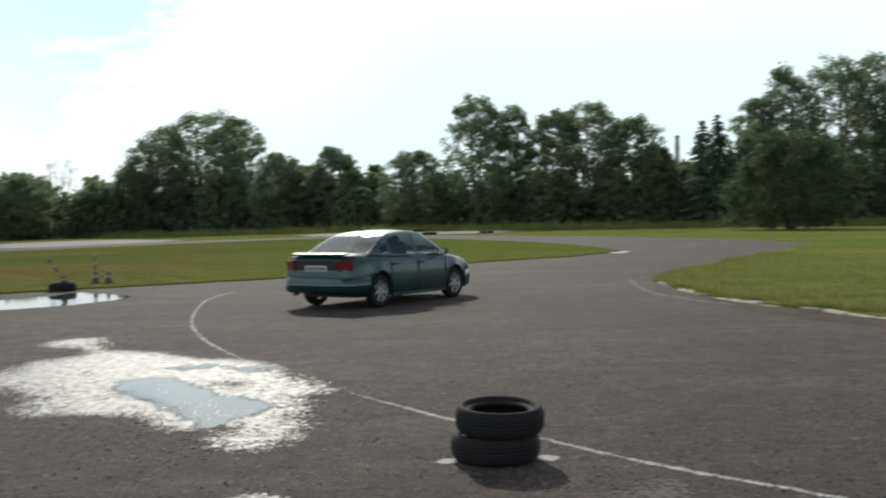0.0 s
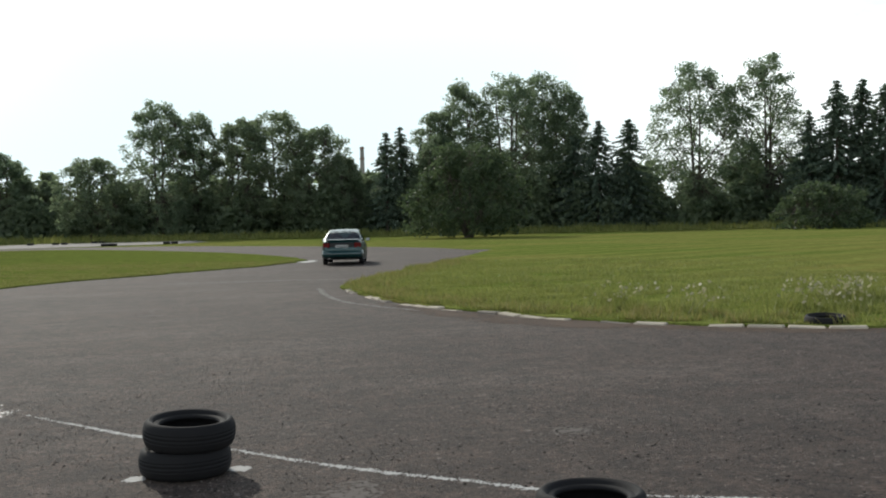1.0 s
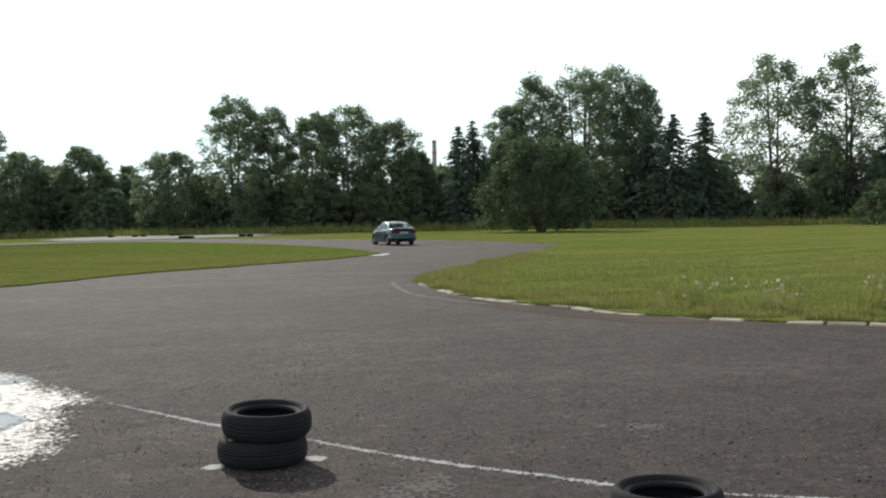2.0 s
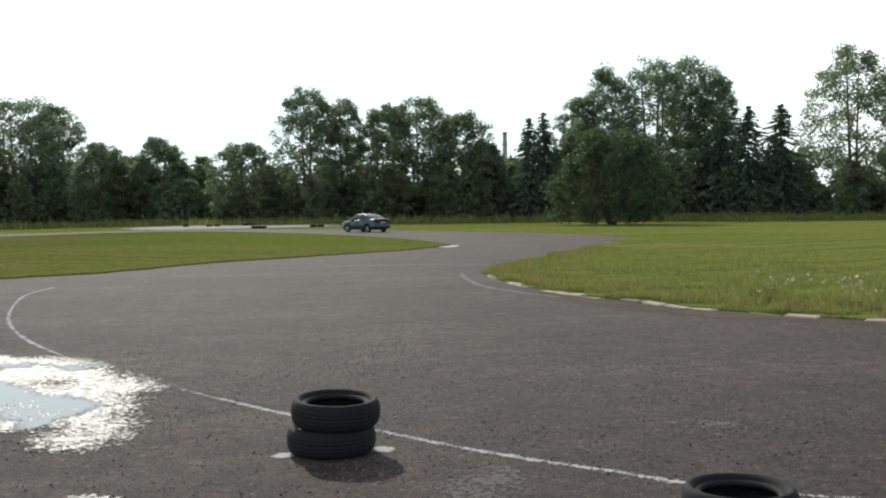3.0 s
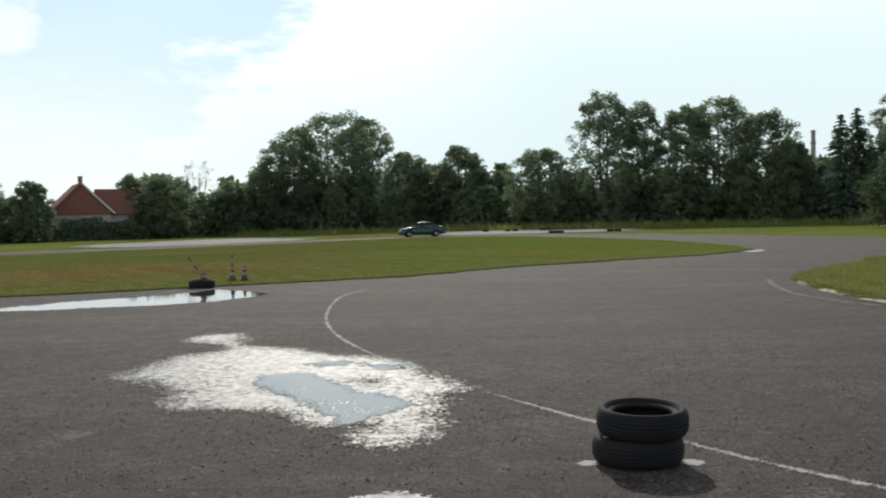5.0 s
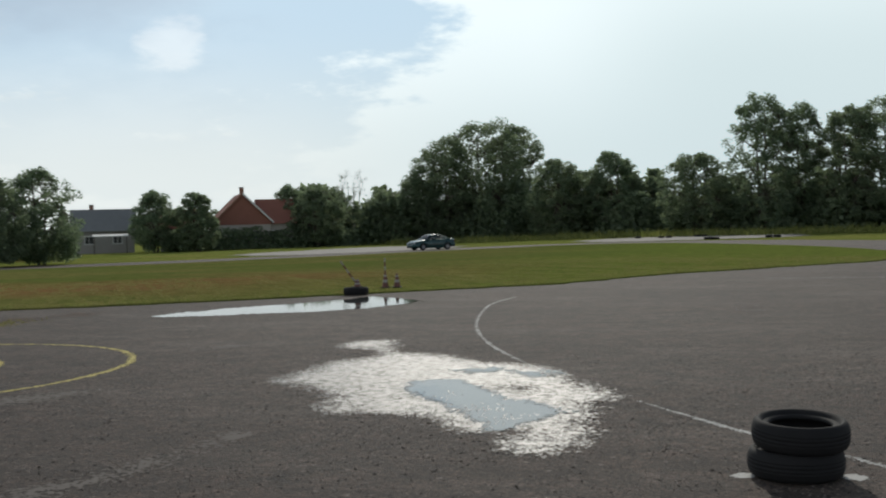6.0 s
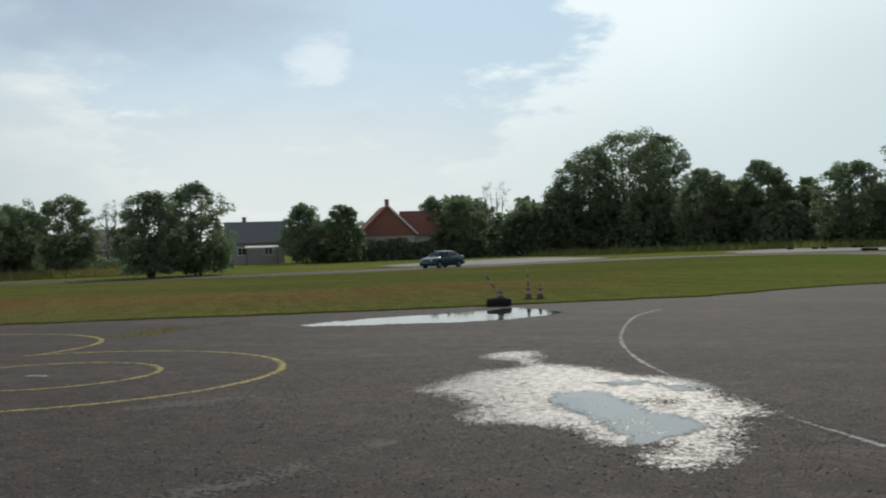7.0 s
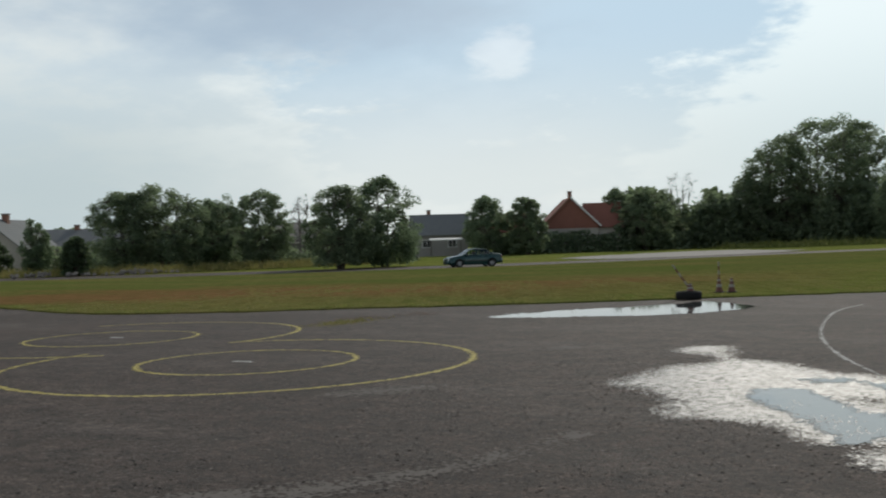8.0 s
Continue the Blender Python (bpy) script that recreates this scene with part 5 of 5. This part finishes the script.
def build_body():
    xs = sorted(set([round(v, 4) for v in np.linspace(-2.24, 2.24, 46)] + [round(c + 0.352 * math.sin(a), 4) for c in (-WHEEL_X, WHEEL_X) for a in np.linspace(-1.57, 1.57, 15)]))
    rows = []
    for x in xs:
        zb, zt, w = body_low(x), body_top(x), body_half(x)
        sill = 0.2
        hgt = zt - sill
        side = []
        for f, k in ((0.0, 0.955), (0.10, 0.985), (0.38, 1.0), (0.60, 0.99), (0.80, 0.968), (0.93, 0.935), (1.0, 0.875)):
            side.append((w * k, max(sill + hgt * f, zb + 0.012 * (f * 7))))
        half = [(w * 0.60, zb), (w * 0.955, zb)] + side[1:] + [(w * 0.62, zt + 0.014), (w * 0.3, zt + 0.022)]
        rows.append([(x, y, z) for y, z in half] + [(x, 0, zt + 0.025)] + [(x, -y, z) for y, z in reversed(half)])
    bm, grid = loft(rows, True)
    bm.faces.new(grid[0])
    bm.faces.new(list(reversed(grid[-1])))
    bmesh.ops.recalc_face_normals(bm, faces=bm.faces)
    return part("body", bm, M_CAR, car, "dark green metallic body shell", True)


def roof_z(x):
    return at_x(x, (-1.62, 0.992), (-1.45, 1.075), (-1.2, 1.205), (-1.0, 1.295), (-0.8, 1.355), (-0.5, 1.395), (-0.1, 1.412), (0.2, 1.395), (0.38, 1.35), (0.55, 1.25), (0.75, 1.12), (1.02, 0.935))


def build_cabin():
    xs = [-1.62, -1.45, -1.28, -1.12, -1.0, -0.92, -0.8, -0.65, -0.45, -0.25, -0.10, 0.0, 0.15, 0.28, 0.38, 0.5, 0.62, 0.74, 0.86, 0.95, 1.02]
    rows = []
    for x in xs:
        z1, z0 = roof_z(x), body_top(x) - 0.01
        z1 = max(z1, z0 + 0.012)
        yb = min(0.80, body_half(x) * 0.935)
        yr = yb - (z1 - z0) * 0.46
        half = []
        for f in (0.0, 0.07, 0.5, 0.88, 1.0):
            half.append((yb + (yr - yb) * f + 0.018 * math.sin(math.pi * f), z0 + (z1 - z0) * f))
        half += [(yr * 0.90, z1 + 0.012), (yr * 0.5, z1 + 0.026), (0, z1 + 0.032)]
        rows.append([(x, y, z) for y, z in half] + [(x, -y, z) for y, z in reversed(half[:-1])])
    groups = {}
    n = len(rows[0])
    for k in range(len(xs) - 1):
        mid = (xs[k] + xs[k + 1]) / 2
        for i in range(n - 1):
            j = min(i, n - 2 - i)
            s = "left" if i < n / 2 - 1 else "right"
            if j in (1, 2):
                key = "quarter_" + s if -1.28 < mid < -1.0 else "rear_door_window_" + s if -0.92 < mid < -0.10 else "front_door_window_" + s if 0.0 < mid < 0.86 else "shell"
                key = key.replace("quarter", "rear_quarter_door")
            elif j >= 5:
                key = "rear_window" if -1.55 < mid < -0.92 else "windscreen" if 0.38 < mid < 0.98 else "shell"
            else:
                key = "shell"
            groups.setdefault(key, []).append([rows[k][i], rows[k + 1][i], rows[k + 1][i + 1], rows[k][i + 1]])
    for key, quads in groups.items():
        bm = bmesh.new()
        for q in quads:
            bm.faces.new([bm.verts.new(p) for p in q])
        bmesh.ops.remove_doubles(bm, verts=bm.verts, dist=0.0005)
        bmesh.ops.recalc_face_normals(bm, faces=bm.faces)
        if key == "shell":
            part("roof", bm, M_CAR, car, "green roof and pillars", True)
        else:
            name = "side_window" if "door" in key else key
            ob = part(name, bm, M_CAR_GLASS, car, "tinted glass", True)
            ob.visible_shadow = False


def put(name, bm, mat, x, y, z, label="", rx=0, ry=0, rz=0, parent=None, smooth=False):
    ob = part(name, bm, mat, parent or car, label, smooth)
    ob.matrix_basis = pose(x, y, z, rx, ry, rz)
    return ob


def revolve(prof, n=32):
    """Turns (radius, y) points about the y axis."""
    bm = bmesh.new()
    rings = [[bm.verts.new((math.cos(a) * r, y, math.sin(a) * r)) for r, y in prof] for a in (k * math.tau / n for k in range(n))]
    for k in range(n):
        a, b = rings[k], rings[(k + 1) % n]
        for i in range(len(prof) - 1):
            bm.faces.new((a[i], b[i], b[i + 1], a[i + 1]))
    bmesh.ops.recalc_face_normals(bm, faces=bm.faces)
    return bm


WHEELS = []


def build_wheels():
    for x in (-WHEEL_X, WHEEL_X):
        for s in (1, -1):
            hub = new("wheel")
            hub.parent = car
            hub.matrix_basis = pose(x, s * 0.735, WHEEL_R)
            WHEELS.append((hub, x, s))
            part("tyre", revolve([(0.205, -0.085), (0.255, -0.097), (0.295, -0.088), (0.31, -0.06), (0.31, 0.06), (0.295, 0.088), (0.255, 0.097), (0.205, 0.085), (0.205, -0.085)]), M_RUBBER, hub, "black tyre", True)
            part("rim", revolve([(0.205, s * 0.085), (0.195, s * 0.075), (0.185, s * 0.02), (0.185, -s * 0.06), (0.2, -s * 0.085)]), M_ALLOY, hub, "silver rim", True)
            disc = frustum(-0.01, 0.01, 0.18, 0.18, 28)
            bmesh.ops.rotate(disc, verts=disc.verts, cent=(0, 0, 0), matrix=Matrix.Rotation(radians(90), 3, "X"))
            part("backing", disc, M_BLACK, hub)
            for k in range(7):
                sp = slab(0.052, 0.028, 0.165, 0.028, 0.006)
                bmesh.ops.translate(sp, verts=sp.verts, vec=(0, s * 0.066, 0))
                bmesh.ops.rotate(sp, verts=sp.verts, cent=(0, 0, 0), matrix=Matrix.Rotation(k * math.tau / 7, 3, "Y"))
                part("spoke", sp, M_ALLOY, hub)
            cap = frustum(0, 0.022, 0.045, 0.036, 16)
            bmesh.ops.rotate(cap, verts=cap.verts, cent=(0, 0, 0), matrix=Matrix.Rotation(radians(-90 * s), 3, "X"))
            bmesh.ops.translate(cap, verts=cap.verts, vec=(0, s * 0.066, 0))
            part("hub_cap", cap, M_ALLOY, hub)


def curved_band(z0, z1, front, mat, name, label, out=0.022, span=1.0):
    """A bumper or moulding that wraps round one end of the car."""
    sign = 1 if front else -1
    path = []
    for x in np.linspace(1.68, 2.235, 12):
        path.append((sign * x, body_half(sign * x)))
    rows = []
    full = [(x, y) for x, y in path] + [(sign * 2.262, path[-1][1] * f) for f in (0.6, 0.2)]
    full = full + [(x, -y) for x, y in reversed(full)]
    for k, (x, y) in enumerate(full):
        o = out
        n = Vector((x * 0.9, y * 1.5, 0)).normalized() * o
        rows.append([(x + n.x, y + n.y, z0 + 0.03), (x + n.x * 1.6, y + n.y * 1.6, (z0 + z1) / 2), (x + n.x, y + n.y, z1 - 0.02), (x - n.x * 2, y - n.y * 2, z1), (x - n.x * 2, y - n.y * 2, z0)])
    bm, grid = loft(rows, True)
    bmesh.ops.recalc_face_normals(bm, faces=bm.faces)
    return part(name, bm, mat, car, label, True)


def build_trim():
    curved_band(0.30, 0.60, False, M_CAR, "rear_bumper", "green bumper with a pale rubbing strip", 0.02)
    curved_band(0.435, 0.475, False, M_ALLOY, "bumper_strip", "pale rubbing strip", 0.034)
    curved_band(0.24, 0.56, True, M_CAR, "front_bumper", "green front bumper", 0.02)
    for s in (1, -1):
        put("tail_light", slab(0.10, 0.30, 0.21, -0.105, 0.02), M_LAMP_RED, -2.155, s * 0.625, 0.80, "red tail light", 0, -6, s * -24)
        put("headlight", slab(0.12, 0.34, 0.15, -0.075, 0.03), M_LAMP, 2.09, s * 0.50, 0.63, "clear headlight", 0, 18, s * -22)
        put("side_strip", slab(2.05, 0.03, 0.055, -0.0275, 0.01), M_BLACK, -0.02, s * 0.858, 0.50, "dark rubbing strip")
        put("sill", slab(1.92, 0.06, 0.07, -0.035, 0.02), M_CAR, 0.0, s * 0.82, 0.215, "body-coloured sill")
        mirror = put("door_mirror", slab(0.11, 0.20, 0.13, -0.065, 0.035), M_CAR, 0.74, s * 0.93, 0.985, "green door mirror", 0, 0, s * 10)
        put("mirror_glass", slab(0.012, 0.16, 0.10, -0.05, 0.004), M_LAMP, -0.058, 0, 0, "", parent=mirror)
        for x in (0.02, -0.86):
            put("door_handle", slab(0.17, 0.035, 0.035, -0.0175, 0.01), M_CAR, x + 0.02, s * 0.852, 0.80)
        for x in (0.94, -0.06, -0.98):
            put("door_gap", slab(0.012, 0.012, 0.62, -0.31, 0), M_BLACK, x, s * 0.849, 0.56)
        put("wheel_arch", slab(0.72, 0.28, 0.05, 0, 0.02), M_BLACK, -WHEEL_X, s * 0.62, 0.62)
        put("wheel_arch", slab(0.72, 0.28, 0.05, 0, 0.02), M_BLACK, WHEEL_X, s * 0.62, 0.60)
    plate = put("number_plate", slab(0.012, 0.50, 0.11, -0.055, 0.004), M_PLATE, -2.232, 0, 0.76, "white number plate", 0, -8, 0)
    for k in range(6):
        put("plate_bar", slab(0.006, 0.045, 0.07, -0.035, 0), M_BLACK, -0.008, -0.19 + k * 0.075, 0, "", parent=plate)
    put("plate_panel", slab(0.03, 0.92, 0.24, -0.12, 0.01), M_BLACK, -2.216, 0, 0.79, "dark panel round the plate", 0, -8, 0)
    wing = slab(0.16, 1.26, 0.035, 0, 0.014)
    put("boot_spoiler", wing, M_CAR, -2.10, 0, 1.0, "low green boot spoiler", 0, -8, 0)
    pipe = frustum(0, 0.16, 0.028, 0.028, 14)
    put("exhaust_pipe", pipe, M_STEEL, -2.12, 0.52, 0.275, "steel tail pipe", 0, -90, 0)
    put("underbody", slab(3.6, 1.30, 0.16, 0, 0.03), M_BLACK, 0.0, 0, 0.20, "dark underbody")
    put("grille", slab(0.04, 0.46, 0.09, -0.045, 0.01), M_BLACK, 2.215, 0, 0.60, "dark grille", 0, 14, 0)
    put("aerial", frustum(0, 0.34, 0.006, 0.003, 6), M_BLACK, -0.75, 0, 1.385, "", 0, -35, 0)


def build_interior():
    put("cabin_floor", slab(2.4, 1.40, 0.42, 0, 0.05), M_SEAT, -0.25, 0, 0.38, "dark interior")
    put("dashboard", slab(0.42, 1.36, 0.20, 0, 0.06), M_BLACK, 0.72, 0, 0.75, "black dashboard")
    for s in (0.36, -0.36):
        seat = put("seat", slab(0.48, 0.50, 0.12, 0, 0.04), M_SEAT, 0.12, s, 0.72, "dark cloth seat")
        put("backrest", slab(0.12, 0.48, 0.46, 0, 0.05), M_SEAT, -0.20, 0, 0.04, "", 0, -12, 0, parent=seat)
        put("headrest", slab(0.09, 0.24, 0.15, 0, 0.04), M_SEAT, -0.32, 0, 0.46, "", 0, -8, 0, parent=seat)
    bench = put("rear_bench", slab(0.42, 1.22, 0.12, 0, 0.04), M_SEAT, -0.86, 0, 0.72, "dark cloth rear bench")
    put("backrest", slab(0.12, 1.22, 0.34, 0, 0.05), M_SEAT, -0.24, 0, 0.02, "", 0, -18, 0, parent=bench)
    put("parcel_shelf", slab(0.40, 1.18, 0.03, 0, 0.01), M_BLACK, -1.30, 0, 0.99)
    wheel = revolve([(0.178 + 0.012 * math.cos(a), 0.012 * math.sin(a)) for a in np.linspace(0, math.tau, 9)], 28)
    bmesh.ops.rotate(wheel, verts=wheel.verts, cent=(0, 0, 0), matrix=Matrix.Rotation(radians(90), 3, "Z"))
    put("steering_wheel", wheel, M_BLACK, 0.47, 0.36, 0.90, "", 0, 24, 0)


build_body()
build_cabin()
build_wheels()
build_trim()
build_interior()

# where the car is: seconds, x, y, and how far its nose points aside of its way
DRIVE = [(0.0, -1.10, 21.55, 0), (0.1, 0.2, 23.6, 0), (0.2, 1.5, 25.9, 0), (0.3, 2.6, 28.2, 0), (0.4, 3.7, 30.6, 0), (0.5, 4.75, 33.1, 0), (0.7, 6.8, 37.9, 0), (1.0, 9.03, 44.2, 0), (1.5, 11.0, 53.6, 4), (2.0, 11.75, 65.2, 10), (2.2, 11.6, 68.2, 12), (2.8, 8.4, 80.0, 12),
         (3.5, 4.05, 90.2, 10), (4.0, -1.4, 98.8, 8), (4.5, -8.0, 103.0, 0), (5.2, -16.6, 101.4, 0), (5.8, -23.8, 96.0, 0), (6.0, -26.1, 94.0, 0), (6.5, -30.6, 88.4, 8), (7.0, -34.4, 82.6, 20), (7.5, -38.6, 77.4, 22), (8.0, -42.6, 71.4, -8)]


def motions():
    rows = []
    heading = []
    for k, (t, x, y, aside) in enumerate(DRIVE):
        a, b = DRIVE[max(k - 1, 0)], DRIVE[min(k + 1, len(DRIVE) - 1)]
        h = math.degrees(math.atan2(b[2] - a[2], b[1] - a[1])) + aside
        if heading:
            while h - heading[-1] > 180:
                h -= 360
            while h - heading[-1] < -180:
                h += 360
        heading.append(h)
        rows.append((t, pose(x, y, terrain(x, y) + 0.003, 0, 0, h)))
    walk(car, rows)
    # the wheels roll with the way covered
    ts = [r[0] for r in DRIVE]
    for hub, x, s in WHEELS:
        roll, spin, last = [], 0.0, None
        for k in range(0, 241):
            t = k / 30
            p = (float(np.interp(t, ts, [r[1] for r in DRIVE])), float(np.interp(t, ts, [r[2] for r in DRIVE])))
            if last:
                spin += min(math.degrees(math.dist(p, last) / WHEEL_R), 80)
            last = p
            steer = 0.0
            if x > 0:
                steer = float(np.interp(t, [0, 0.8, 1.6, 2.4, 4.2, 5.4, 6.4, 8], [-2, 3, 8, 10, 9, 8, 0, -4]))
            roll.append((t, pose(x, s * 0.735, WHEEL_R, 0, 0, steer) @ pose(0, 0, 0, 0, spin, 0)))
        walk(hub, roll)


motions()
